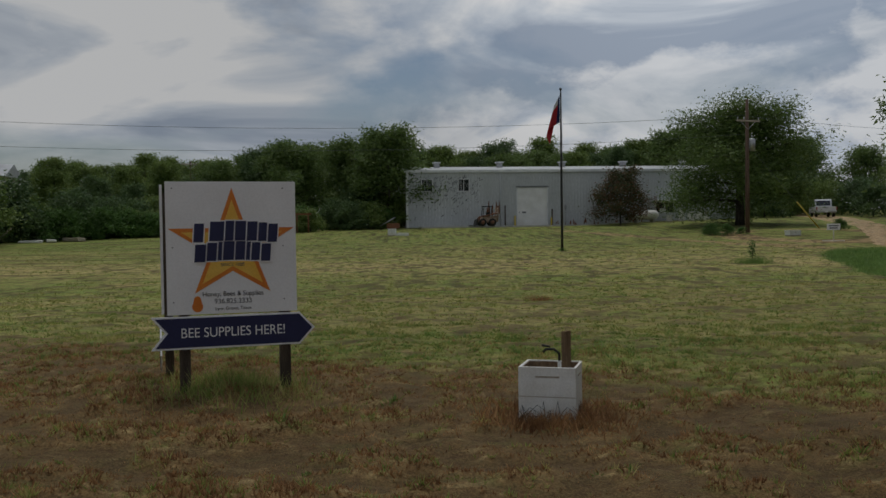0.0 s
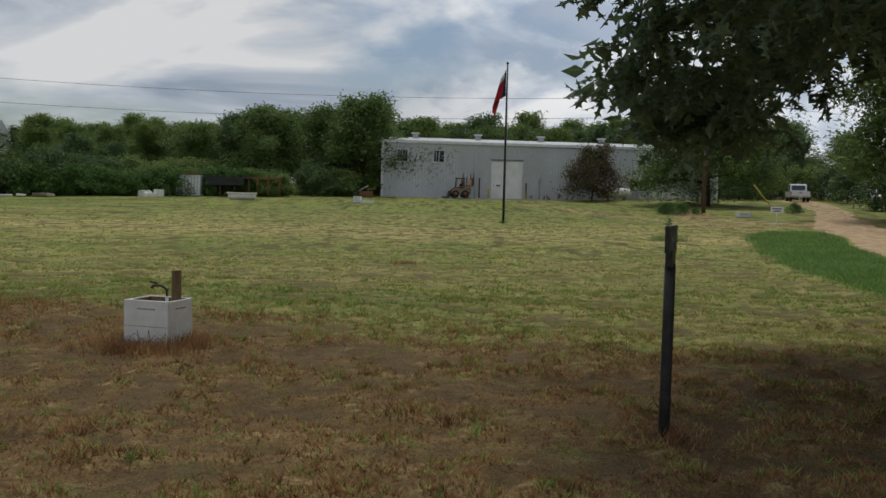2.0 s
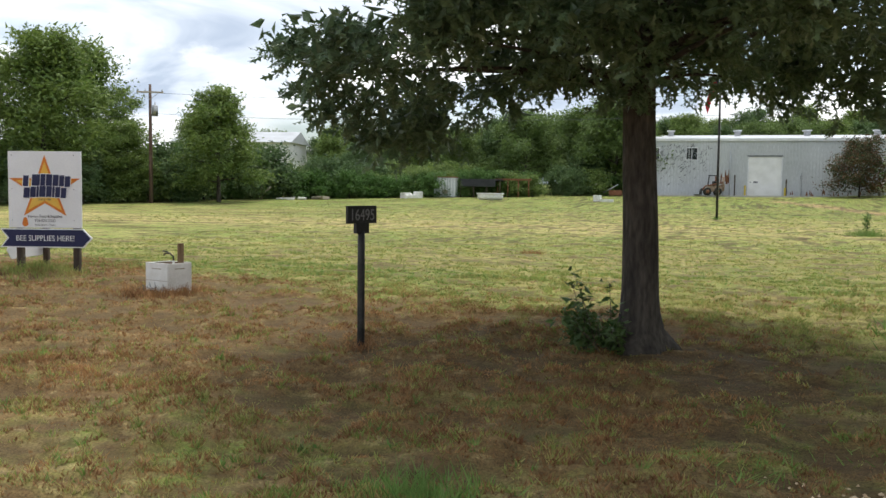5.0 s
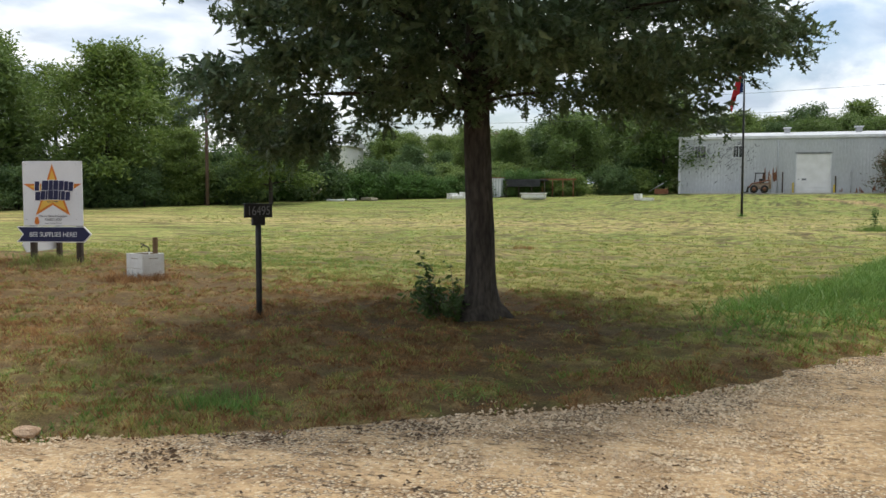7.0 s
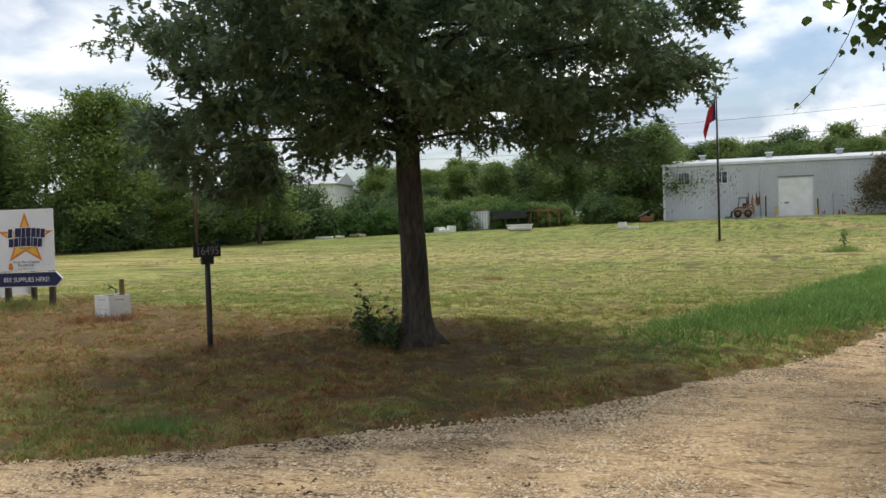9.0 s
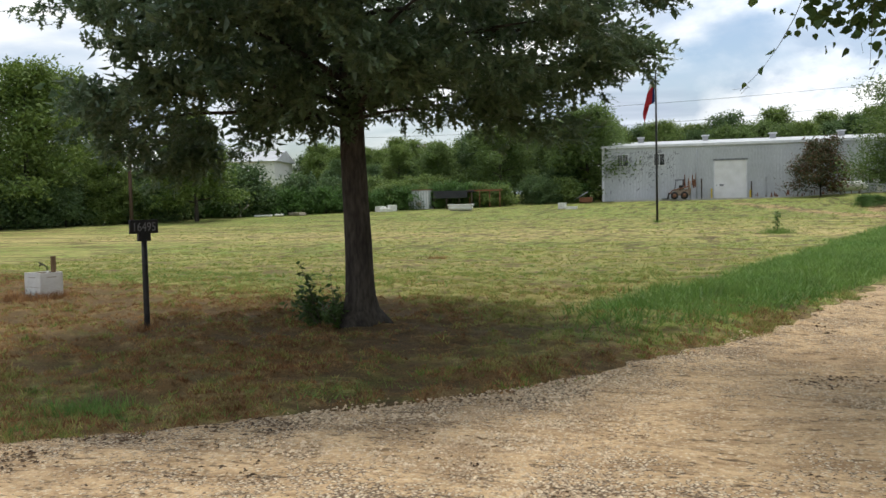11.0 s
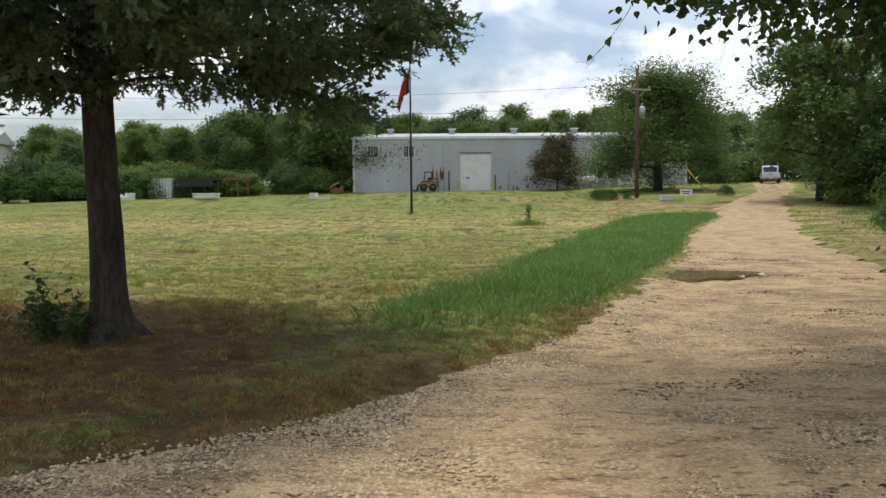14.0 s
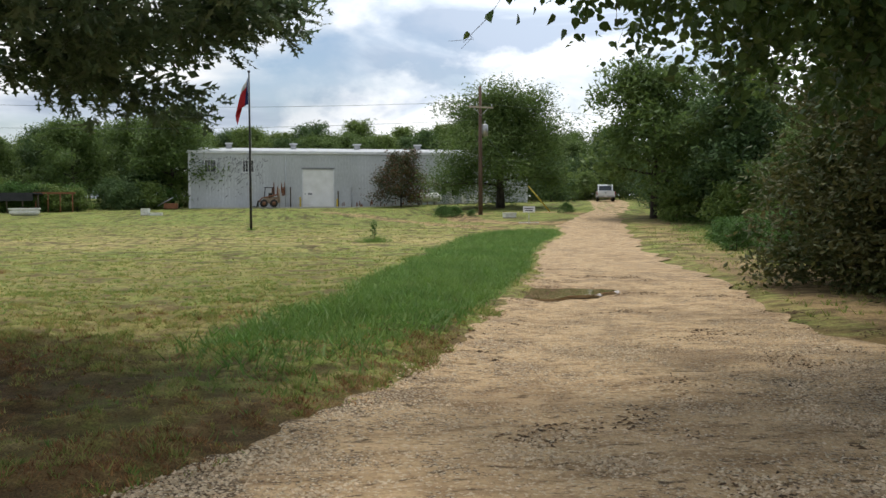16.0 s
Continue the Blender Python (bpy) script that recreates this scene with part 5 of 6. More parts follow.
# ---- the roadside sign ----
def build_sign():
    a = math.degrees(math.atan2(7.862 - 7.536, -1.355 + 2.53))
    s = thing("sign", pose(-1.915, 7.708, 0, 0, 0, a), "white roadside sign with an orange star and navy arrow board", "sign")
    H = 0.578
    part("panel", box(-H, H, -0.012, 0.012, 0.815, 2.01, 0.003), M["board"], s, "white sign panel")
    for x in (-0.43, 0.47):
        part("post", box(x - 0.048, x + 0.048, 0.014, 0.11, -0.35, 1.98, 0.006), M["post"], s, "dark weathered timber post")
    # star: outer rim, then a smaller golden face, each proud of the last
    def star(k, cx, cz):
        tips = [(0.0, 0.57), (0.56, 0.20), (0.335, -0.385), (-0.335, -0.385), (-0.56, 0.20)]
        tips[0] = (0.0, 0.565)
        inn = [(0.125, 0.20), (0.20, -0.03), (0.0, -0.19), (-0.20, -0.03), (-0.125, 0.20)]
        pts = []
        for t, i in zip(tips, inn):
            pts += [t, i]
        return [(cx + k * x, cz + k * z) for x, z in pts]
    part_star = prism_part("star", star(1.0, 0.0, 1.39), -0.0155, -0.013, M["orange"], s, "orange star")
    prism_part("star_face", star(0.80, 0.0, 1.395), -0.0185, -0.016, M["gold"], part_star, "golden star face")
    drop = [(-0.315 + 0.048 * math.sin(t), 0.885 + 0.05 * math.cos(t) * (1.9 if math.cos(t) > 0.7 else 1)) for t in np.linspace(0, 2 * math.pi, 20, endpoint=False)]
    prism_part("honey_drop", drop, -0.0155, -0.013, M["orange"], s, "orange honey drop")
    # the business name, as plain navy bars on white outlines
    def name_row(cz, widths, hgt, bow, seedk):
        x = -sum(widths) / 2 - 0.012 * (len(widths) - 1) / 2
        for i, w in enumerate(widths):
            if w > 0:
                mid = x + w / 2
                lift = bow * (mid / 0.4) ** 2
                tall = hgt * (1 + 0.10 * (1 - abs(mid) / 0.4))
                sl = 0.012
                q = [(x, cz - tall / 2 + lift), (x + w, cz - tall / 2 + lift), (x + w + sl, cz + tall / 2 + lift), (x + sl, cz + tall / 2 + lift)]
                back = [(q[0][0] - 0.01, q[0][1] - 0.01), (q[1][0] + 0.01, q[1][1] - 0.01), (q[2][0] + 0.01, q[2][1] + 0.01), (q[3][0] - 0.01, q[3][1] + 0.01)]
                b = prism_part("name_bar", q, -0.0245, -0.0225, M["navy"], s, "navy bar of the business name")
                prism_part("outline", back, -0.0215, -0.019, M["board"], b, "white outline")
            x += abs(w) + 0.012
    name_row(1.565, [0.085, -0.03, 0.125, 0.075, 0.095, 0.09, 0.075, 0.085], 0.165, -0.03, 0)
    name_row(1.385, [0.095, 0.085, 0.035, 0.095, 0.085, 0.035, 0.075, 0.085], 0.155, -0.04, 1)
    lettering("lettering", "SINCE 1888", 0.042, 0.0, 1.245, M["grey_ink"], s, -0.021)
    lettering("lettering", "Honey, Bees & Supplies", 0.062, 0.0, 0.975, M["ink"], s, -0.0145, squash=0.92)
    lettering("lettering", "936.825.2333", 0.062, 0.0, 0.908, M["ink"], s, -0.0145)
    lettering("lettering", "Lynn Grove, Texas", 0.042, 0.0, 0.848, M["ink"], s, -0.0145)
    for x in (-0.52, 0.46):
        for z in (1.95, 1.42, 0.93):
            v, f = tube([(x, -0.016, z), (x, -0.012, z)], 0.006, 8)
            part("screw", mesh_from("screw", v, f, M["iron"]), None, s)
    arrow = [(-0.72, 0.80), (0.60, 0.80), (0.74, 0.655), (0.60, 0.505), (-0.72, 0.505), (-0.60, 0.655)]
    ab = prism_part("arrow_board", arrow, -0.016, 0.010, M["board"], s, "white edge of the arrow board")
    inner = [(-0.685, 0.785), (0.592, 0.785), (0.715, 0.655), (0.592, 0.522), (-0.685, 0.522), (-0.575, 0.655)]
    prism_part("arrow_face", inner, -0.020, -0.017, M["navy"], ab, "navy arrow face")
    lettering("lettering", "BEE SUPPLIES HERE!", 0.125, 0.0, 0.61, M["board"], s, -0.0225, label="white lettering", squash=0.87)
    # the second face of the V, seen edge-on or from behind
    b = thing("sign", pose(-2.69, 8.24, 0, 0, 0, 284.8), "second white sign face of the V with a lower arrow board", "sign")
    part("panel", box(-0.58, 0.58, -0.012, 0.012, 0.815, 1.99, 0.003), M["board"], b)
    part("post", box(-0.5, -0.41, 0.014, 0.10, -0.35, 1.95, 0.006), M["post"], b, "dark weathered timber post")
    ab = prism_part("arrow_board", [(x * 0.95, z - 0.2) for x, z in arrow], -0.03, -0.016, M["board"], b, "white back of the arrow board")
    prism_part("arrow_face", [(x * 0.95, z - 0.2) for x, z in inner], -0.034, -0.031, M["navy"], ab, "navy arrow face")


build_sign()


# ---- white planter box ----
def build_box():
    a = math.degrees(math.atan2(6.65 - 6.756, 1.0 - 0.567)) - 4.5
    w, d, z0, z1 = 0.47, 0.41, z_at(0.9, 6.9) - 0.03, 0.42
    e = thing("planter_box", pose(0.567, 6.756, 0, 0, 0, a), "white painted wooden bee box round a standpipe, open at the top", "box")
    t = 0.022
    part("front_board", box(0, w, 0, t, z0, z1, 0.003), M["paint_white"], e)
    part("back_board", box(0, w, d - t, d, z0, z1, 0.003), M["paint_white"], e)
    part("side_board", box(-0.002, t - 0.002, t + 0.001, d - t - 0.001, z0, z1 - 0.003, 0.003), M["paint_white"], e)
    part("side_board", box(w - t + 0.002, w + 0.002, t + 0.001, d - t - 0.001, z0, z1 - 0.003, 0.003), M["paint_white"], e)
    part("lining", box(t + 0.001, w - t - 0.001, d - t - 0.006, d - t - 0.001, z0, z1 - 0.01), M["raw_wood"], e, "bare brown inner wood")
    part("lining", box(t, t + 0.005, t + 0.002, d - t - 0.007, z0, z1 - 0.012), M["raw_wood"], e, "bare brown inner wood")
    part("handhold", box(w * 0.3, w * 0.72, -0.003, 0.0, z1 - 0.085, z1 - 0.072), M["grey_wood"], e, "dark routed hand hold")
    part("handhold", box(w + 0.0025, w + 0.005, d * 0.3, d * 0.7, z1 - 0.085, z1 - 0.072), M["grey_wood"], e, "dark routed hand hold")
    part("joint", box(-0.001, w + 0.002, -0.002, 0.0, z1 - 0.245, z1 - 0.239), M["grey_wood"], e, "dark seam between two boxes")
    st = thing("stake", pose(1.0, 6.95, z0, 0, 0, 40), "weathered wooden stake standing in the white box", "stake")
    part("shaft", box(-0.042, 0.042, -0.018, 0.018, -0.1, 0.74, 0.004), M["raw_wood"], st)
    fa = thing("standpipe", pose(0.93, 6.88, z0), "white standpipe with a dark garden faucet inside the box", "faucet")
    rod("pipe", (0, 0, -0.1), (0, 0, 0.50), 0.016, M["pvc"], fa)
    tube_part("spout", [(0, 0, 0.49), (0, 0, 0.56), (-0.05, -0.01, 0.60), (-0.12, -0.02, 0.60), (-0.14, -0.02, 0.575)], 0.011, M["iron"], fa)
    rod("handle", (-0.08, -0.015, 0.62), (-0.15, -0.02, 0.635), 0.009, M["iron"], fa)
    rng = np.random.RandomState(9)
    pcs = []
    for k in range(15):
        x0, x1 = rng.uniform(-0.05, 0.55), rng.uniform(-0.1, 0.6)
        h = rng.uniform(0.08, 0.24)
        pcs.append(tube([(x0, -0.03 - rng.rand() * 0.08, z0), (0.5 * (x0 + x1), -0.06 - 0.06 * rng.rand(), z0 + h), (x1, -0.03 - 0.05 * rng.rand(), z0 + h * rng.uniform(0.1, 0.8))], [0.004, 0.003, 0.0015], 5))
    v, f = joined(pcs)
    tg = new("dead_vines", mesh_from("dead_vines", v, f, M["wire"], True))
    tg.matrix_basis = pose(0.567, 6.74, 0, 0, 0, a)
    tagged(tg, "tangle of dry vines and wire against the white box", "vine", kind="stuff")


build_box()


# ---- house number post ----
def build_number_post():
    x, y = 4.90, 4.02
    zb = z_at(x, y)
    az = math.degrees(math.atan2(4.216 - 3.858, 4.973 - 4.819))
    e = thing("number_post", pose(x, y, zb, 0, 0, az), "dark post with a black plate of house numbers", "post")
    tube_part("shaft", [(0, 0, -0.25), (0, 0, 0.3), (0, 0, 0.8), (0, 0, 1.15)], [0.037, 0.036, 0.036, 0.035], M["iron"], e, 14)
    part("bracket", box(-0.085, 0.085, -0.022, 0.022, 1.13, 1.24, 0.004), M["plate"], e)
    pl = part("plate", box(-0.195, 0.195, -0.014, 0.014, 1.225, 1.395, 0.004), M["plate"], e, "black number plate")
    lettering("digits", "16495", 0.155, 0.0, 1.255, M["digits"], pl, -0.0165, label="silver grey digits", squash=0.86)


build_number_post()


# ---- sprouts at the oak's foot ----
def build_sprouts():
    rng = np.random.RandomState(15)
    e = thing("sapling", pose(7.2, 4.5, z_at(7.2, 4.5) - 0.02), "leafy dark green sprouts at the foot of the oak", "plant")
    cs = []
    for k in range(24):
        a, r = rng.uniform(2.2, 4.6), rng.uniform(0.05, 0.42)
        h = rng.uniform(0.2, 0.5) if k > 3 else rng.uniform(0.65, 0.85)
        b = Vector((rng.normal(0, 0.12), rng.normal(0, 0.12), 0))
        t = b + Vector((math.cos(a) * r, math.sin(a) * r, h))
        tube_part("stem", [b, b.lerp(t, 0.5) + Vector((0, 0, 0.05)), t], [0.006, 0.005, 0.002], M["vine_stem"], e, 5)
        for q in np.linspace(0.35, 1, 8):
            for _ in range(3):
                cs.append(tuple(b.lerp(t, q) + Vector(rng.normal(0, 0.035, 3))))
    v, f = leaf_cloud(np.array(cs), 0.085, rng, "leaf", 0.3)
    part("leaves", mesh_from("leaves", v, f, M["vine_leaf"]), None, e)


build_sprouts()


# ---- rock at the gravel edge ----
def build_rock():
    bm = bmesh.new()
    bmesh.ops.create_icosphere(bm, subdivisions=3, radius=1)
    for v in bm.verts:
        k = 1 + 0.22 * noise.noise(v.co * 1.6) + 0.08 * noise.noise(v.co * 5)
        v.co = Vector((v.co.x * 0.105 * k, v.co.y * 0.08 * k, v.co.z * 0.045 * k))
    ob = part("rock", bm, M["rust_rock"])
    ob.location = (5.87, -0.49, z_at(5.87, -0.49) + 0.025)
    tagged(ob, "flat reddish sandstone rock on the dirt edge", "rock")


build_rock()


# ---- flagpole ----
def build_flagpole():
    x, y = 8.05, 47.3
    z = z_at(x, y)
    e = thing("flagpole", pose(x, y, z), "tall slim dark metal flagpole in the field", "flagpole")
    H = 8.5
    tube_part("pole", [(0, 0, -0.3), (0, 0, 3), (0, 0, 6), (0, 0, H)], [0.07, 0.062, 0.052, 0.035], M["iron"], e, 14)
    bm = bmesh.new()
    bmesh.ops.create_uvsphere(bm, u_segments=14, v_segments=8, radius=0.075)
    bmesh.ops.translate(bm, verts=bm.verts, vec=(0, 0, H + 0.06))
    part("finial", bm, M["iron"], e)
    tube_part("halyard", [(0.07, -0.03, 1.2), (0.085, -0.03, 4.5), (0.05, -0.02, H - 0.1)], 0.006, M["flag_white"], e, 5)
    part("cleat", box(0.06, 0.09, -0.03, 0.0, 1.1, 1.3, 0.005), M["galv"], e)
    # limp flag: the free end falls below the hoist in soft folds
    f = thing("flag", pose(x, y, z), "limp red, white and blue flag hanging from the flagpole", "flag")
    U, V = 26, 16
    pos = np.zeros((U, V, 3))
    for i in range(U):
        for j in range(V):
            u, v = i / (U - 1), j / (V - 1)
            out = -0.06 - 0.62 * math.sin(min(u * 1.5, 1.0) * math.pi * 0.55) * (0.45 + 0.55 * v)
            fold = 0.16 * math.sin(u * 9 + v * 1.5) * u ** 0.5
            pos[i, j] = (out + 0.07 * math.sin(u * 7), fold, H - 0.25 - 1.45 * v * (1 - 0.15 * u) - 1.35 * u ** 1.3)
    def cut(nm, i0, i1, j0, j1, mat, label):
        sub = pos[i0:i1 + 1, j0:j1 + 1]
        n, m = sub.shape[:2]
        I = np.arange(n * m).reshape(n, m)
        F = np.stack([I[:-1, :-1], I[1:, :-1], I[1:, 1:], I[:-1, 1:]], -1).reshape(-1, 4)
        ob = part(nm, mesh_from(nm, sub.reshape(-1, 3), F, mat, True), None, f, label)
        so = ob.modifiers.new("cloth", "SOLIDIFY")
        so.thickness = 0.006
    cut("blue_field", 0, 4, 0, V - 1, M["flag_blue"], "dark blue hoist third")
    cut("white_stripe", 4, U - 1, 0, 4, M["flag_white"], "white upper stripe")
    cut("red_stripe", 4, U - 1, 4, V - 1, M["flag_red"], "red lower stripe")


build_flagpole()


# ---- the metal shed ----
SHED = pose(0.11, 86.35, 1.43, 0, 0, 4.6)


def build_shed():
    e = thing("metal_shed", SHED, "long grey ribbed metal warehouse with white trim and mildewed end", "building")
    L, D, H = 33.5, 18.0, 5.33
    openings = [(10.55, 13.68, 0.0, 3.78)]
    wins = [(1.35, 2.35, 3.45, 4.55), (4.9, 5.9, 3.45, 4.55), (24.6, 26.4, 1.15, 2.15)]
    # front wall in slabs round the openings
    holes = sorted(openings + wins)
    x = 0.0
    for a, b, z0, z1 in holes:
        part("wall_panel", box(x, a, 0, 0.15, -0.3, H), M["sheet"], e)
        if z0 > 0:
            part("wall_panel", box(a, b, 0, 0.15, -0.3, z0), M["sheet"], e)
        part("wall_panel", box(a, b, 0, 0.15, z1, H), M["sheet"], e)
        x = b
    part("wall_panel", box(x, L, 0, 0.15, -0.3, H), M["sheet"], e)
    rib = mesh_from("rib", *prism([(-0.035, 0), (0.035, 0), (0.035, 1), (-0.035, 1)], -0.028, 0.0), M["sheet"])
    n = int(L / 0.3)
    for i in range(n):
        xc = 0.15 + i * 0.3
        spans = [(-0.25, H)]
        for a, b, z0, z1 in holes:
            if a - 0.06 < xc < b + 0.06:
                spans = [(-0.25, z0 - 0.06), (z1 + 0.06, H)] if z0 > 0 else [(z1 + 0.06, H)]
        for z0, z1 in spans:
            r = new("rib", rib)
            r.parent = e
            r.matrix_basis = Matrix.Translation((xc, 0, z0)) @ Matrix.Diagonal((1, 1, z1 - z0, 1))
    part("end_wall", box(-0.15, 0, 0.0, D, -0.3, H), M["sheet"], e)
    part("end_wall", box(L, L + 0.15, 0.0, D, -0.3, H), M["sheet"], e)
    part("back_wall", box(0, L, D - 0.15, D, -0.3, H), M["sheet"], e)
    v, f = prism([(0, H + 0.01), (D / 2, H + 0.9), (D, H + 0.01), (D, H + 0.1), (D / 2, H + 1.0), (0, H + 0.1)], -0.3, L + 0.3)
    me = mesh_from("roof", [(b, a, c) for a, b, c in v], f, M["roof"])
    rf = part("roof", me, None, e)
    part("eave_trim", box(-0.32, L + 0.32, -0.16, -0.03, H - 0.12, H + 0.14, 0.01), M["white_trim"], e, "white eave gutter")
    part("corner_trim", box(-0.2, 0.02, -0.06, -0.001, -0.25, H - 0.13, 0.005), M["white_trim"], e, "white corner trim")
    part("corner_trim", box(L - 0.02, L + 0.2, -0.06, -0.001, -0.25, H - 0.13, 0.005), M["white_trim"], e, "white corner trim")
    for xv in (3.6, 10.2, 16.9, 23.5, 30.0):
        vt = part("roof_vent", box(xv - 0.28, xv + 0.28, D / 2 - 2.4, D / 2 - 1.8, H + 0.6, H + 1.25, 0.02), M["galv"], e, "galvanised roof vent")
        part("cap", box(xv - 0.40, xv + 0.40, D / 2 - 2.52, D / 2 - 1.68, H + 1.25, H + 1.36, 0.02), M["white_trim"], vt)
    # roll-up door
    a, b, z0, z1 = openings[0]
    d = part("rollup_door", box(a + 0.09, b - 0.09, 0.05, 0.09, z0, z1 - 0.06), M["door_white"], e, "white sectional roll-up door")
    hp = (z1 - 0.06) / 7
    for k in range(7):
        part("door_panel", box(a + 0.095, b - 0.095, 0.025, 0.05, k * hp + 0.012, (k + 1) * hp - 0.012, 0.008), M["door_white"], d)
    part("dent", box(a + 0.55, a + 0.95, 0.018, 0.025, 1.22, 1.40, 0.003), M["mildew"], d, "dark scuffed patch")
    part("dent", box(a + 0.22, a + 0.34, 0.018, 0.025, 1.26, 1.36, 0.003), M["mildew"], d, "dark scuffed patch")
    part("door_frame", box(a, a + 0.09, -0.045, 0.14, 0, z1), M["white_trim"], e)
    part("door_frame", box(b - 0.09, b, -0.045, 0.14, 0, z1), M["white_trim"], e)
    part("door_header", box(a - 0.05, b + 0.05, -0.06, 0.14, z1 - 0.06, z1 + 0.10), M["mildew"], e, "dark grey door header")
    for a, b, z0, z1 in wins:
        w = part("window", box(a, b, 0.05, 0.075, z0, z1), M["glass"], e, "dark sliding window")
        for q in (box(a - 0.06, b + 0.06, -0.045, 0.06, z0 - 0.07, z0), box(a - 0.06, b + 0.06, -0.045, 0.06, z1, z1 + 0.07), box(a - 0.06, a, -0.045, 0.06, z0, z1), box(b, b + 0.06, -0.045, 0.06, z0, z1),
                  box((a + b) / 2 - 0.03, (a + b) / 2 + 0.03, 0.0, 0.05, z0, z1)):
            part("window_frame", q, M["white_trim"], w)
        if a < 20:
            part("sash_bar", box(a + 0.22, a + 0.25, 0.02, 0.05, z0, z1), M["white_trim"], w)
    part("awning", box(24.2, 27.4, -1.0, -0.03, 2.28, 2.38, 0.01, Matrix.Translation((0, 0, 0))), M["white_trim"], e, "white flat awning over the office window")
    for xb in (24.35, 27.25):
        rod("awning_brace", (xb, -0.95, 2.28), (xb, -0.04, 1.7), 0.025, M["white_trim"], e)
    part("notice", box(25.0, 25.6, 0.03, 0.048, 1.2, 1.55), M["board"], e, "white notice in the window")
    # posts, conduit and boxes on the wall
    for xp, zt in ((9.4, 2.0), (14.05, 1.6), (8.95, 4.9)):
        rod("wall_post", (xp, -0.12, -0.3), (xp, -0.12, zt), 0.06 if zt < 4 else 0.05, M["post"] if zt < 4 else M["sheet"], e)
    part("bollard", box(10.25, 10.40, -0.35, -0.2, -0.3, 1.0, 0.03), M["yellow"], e, "faded yellow door guard")
    part("bollard", box(13.85, 14.0, -0.35, -0.2, -0.3, 0.8, 0.03), M["yellow"], e, "faded yellow door guard")
    for xp, z0, w, h in ((8.2, 1.3, 0.3, 0.4), (15.3, 1.6, 0.2, 0.35), (18.1, 1.3, 0.45, 0.6)):
        part("meter_box", box(xp, xp + w, -0.2, -0.03, z0, z0 + h, 0.015), M["galv"], e, "grey electric box")
    rod("conduit", (8.35, -0.09, -0.2), (8.35, -0.09, 1.7), 0.03, M["galv"], e)
    rod("conduit", (15.4, -0.09, -0.2), (15.4, -0.09, 2.2), 0.03, M["galv"], e)
    # mildew and dead vine marks on the old end
    rng = np.random.RandomState(4)
    pcs = []
    for k in range(430):
        cx = rng.uniform(0.2, 7.2)
        cz = 4.9 - abs(rng.normal(0, 1.5)) - 0.2 * rng.rand()
        if cz < 0.6 or rng.rand() < max(0, (cx - 5.2) / 2.5):
            continue
        near_rib = round((cx - 0.15) / 0.3) * 0.3 + 0.15
        a, l = rng.normal(1.1, 0.5), rng.uniform(0.1, 0.5)
        w = rng.uniform(0.015, 0.06)
        dx, dz = math.cos(a) * l / 2, math.sin(a) * l / 2
        nx, nz = -math.sin(a) * w, math.cos(a) * w
        o = [(cx - dx, cz - dz), (cx + nx - dx * 0.2, cz + nz), (cx + dx, cz + dz), (cx - nx * 0.7, cz - nz * 0.7)]
        pcs.append(prism(o, -0.033, -0.029))
    v, f = joined(pcs)
    tagged(part("mildew", mesh_from("mildew", v, f, M["mildew"]), None, e), "dark mildew and dead vine marks", kind="stuff")
    pcs = []
    for k in range(40):
        cx = rng.uniform(7.6, 8.9) if k < 14 else rng.uniform(14, 24)
        z0 = rng.uniform(-0.2, 0.3)
        hgt = rng.uniform(0.5, 1.6) if k < 14 else rng.uniform(0.2, 0.5)
        w = rng.uniform(0.03, 0.1)
        pcs.append(prism([(cx - w, z0 + (1.2 if k < 14 else 0)), (cx + w, z0 + (1.2 if k < 14 else 0)), (cx + w * 0.3, z0 + hgt + (1.2 if k < 14 else 0)), (cx - w * 0.4, z0 + hgt * 0.9 + (1.2 if k < 14 else 0))], -0.033, -0.029))
    v, f = joined(pcs)
    tagged(part("rust_streaks", mesh_from("rust_streaks", v, f, M["rust"]), None, e), "rusty streaks low on the wall", kind="stuff")
    ap = part("apron", box(1.0, 19.0, -2.6, -0.35, -0.10, 0.05, 0.02), M["concrete"])
    ap.matrix_basis = SHED
    tagged(ap, "pale concrete apron along the shed front", "pavement", kind="structure")


build_shed()


def shed_place(x, y):
    p = SHED @ Vector((x, y, 0))
    return p.x, p.y


# ---- skid-steer loader ----
def wheel(parent, x, y, r, w, hub):
    v, f = tube([(x, y - w / 2, r), (x, y - w * 0.35, r), (x, y + w * 0.35, r), (x, y + w / 2, r)], [r * 0.86, r, r, r * 0.86], 22)
    t = part("wheel", mesh_from("wheel", v, f, M["rubber"], True), None, parent, "black rubber tyre")
    v, f = tube([(x, y - w * 0.53, r), (x, y + w * 0.53, r)], r * 0.5, 16)
    part("rim", mesh_from("rim", v, f, hub, True), None, t)


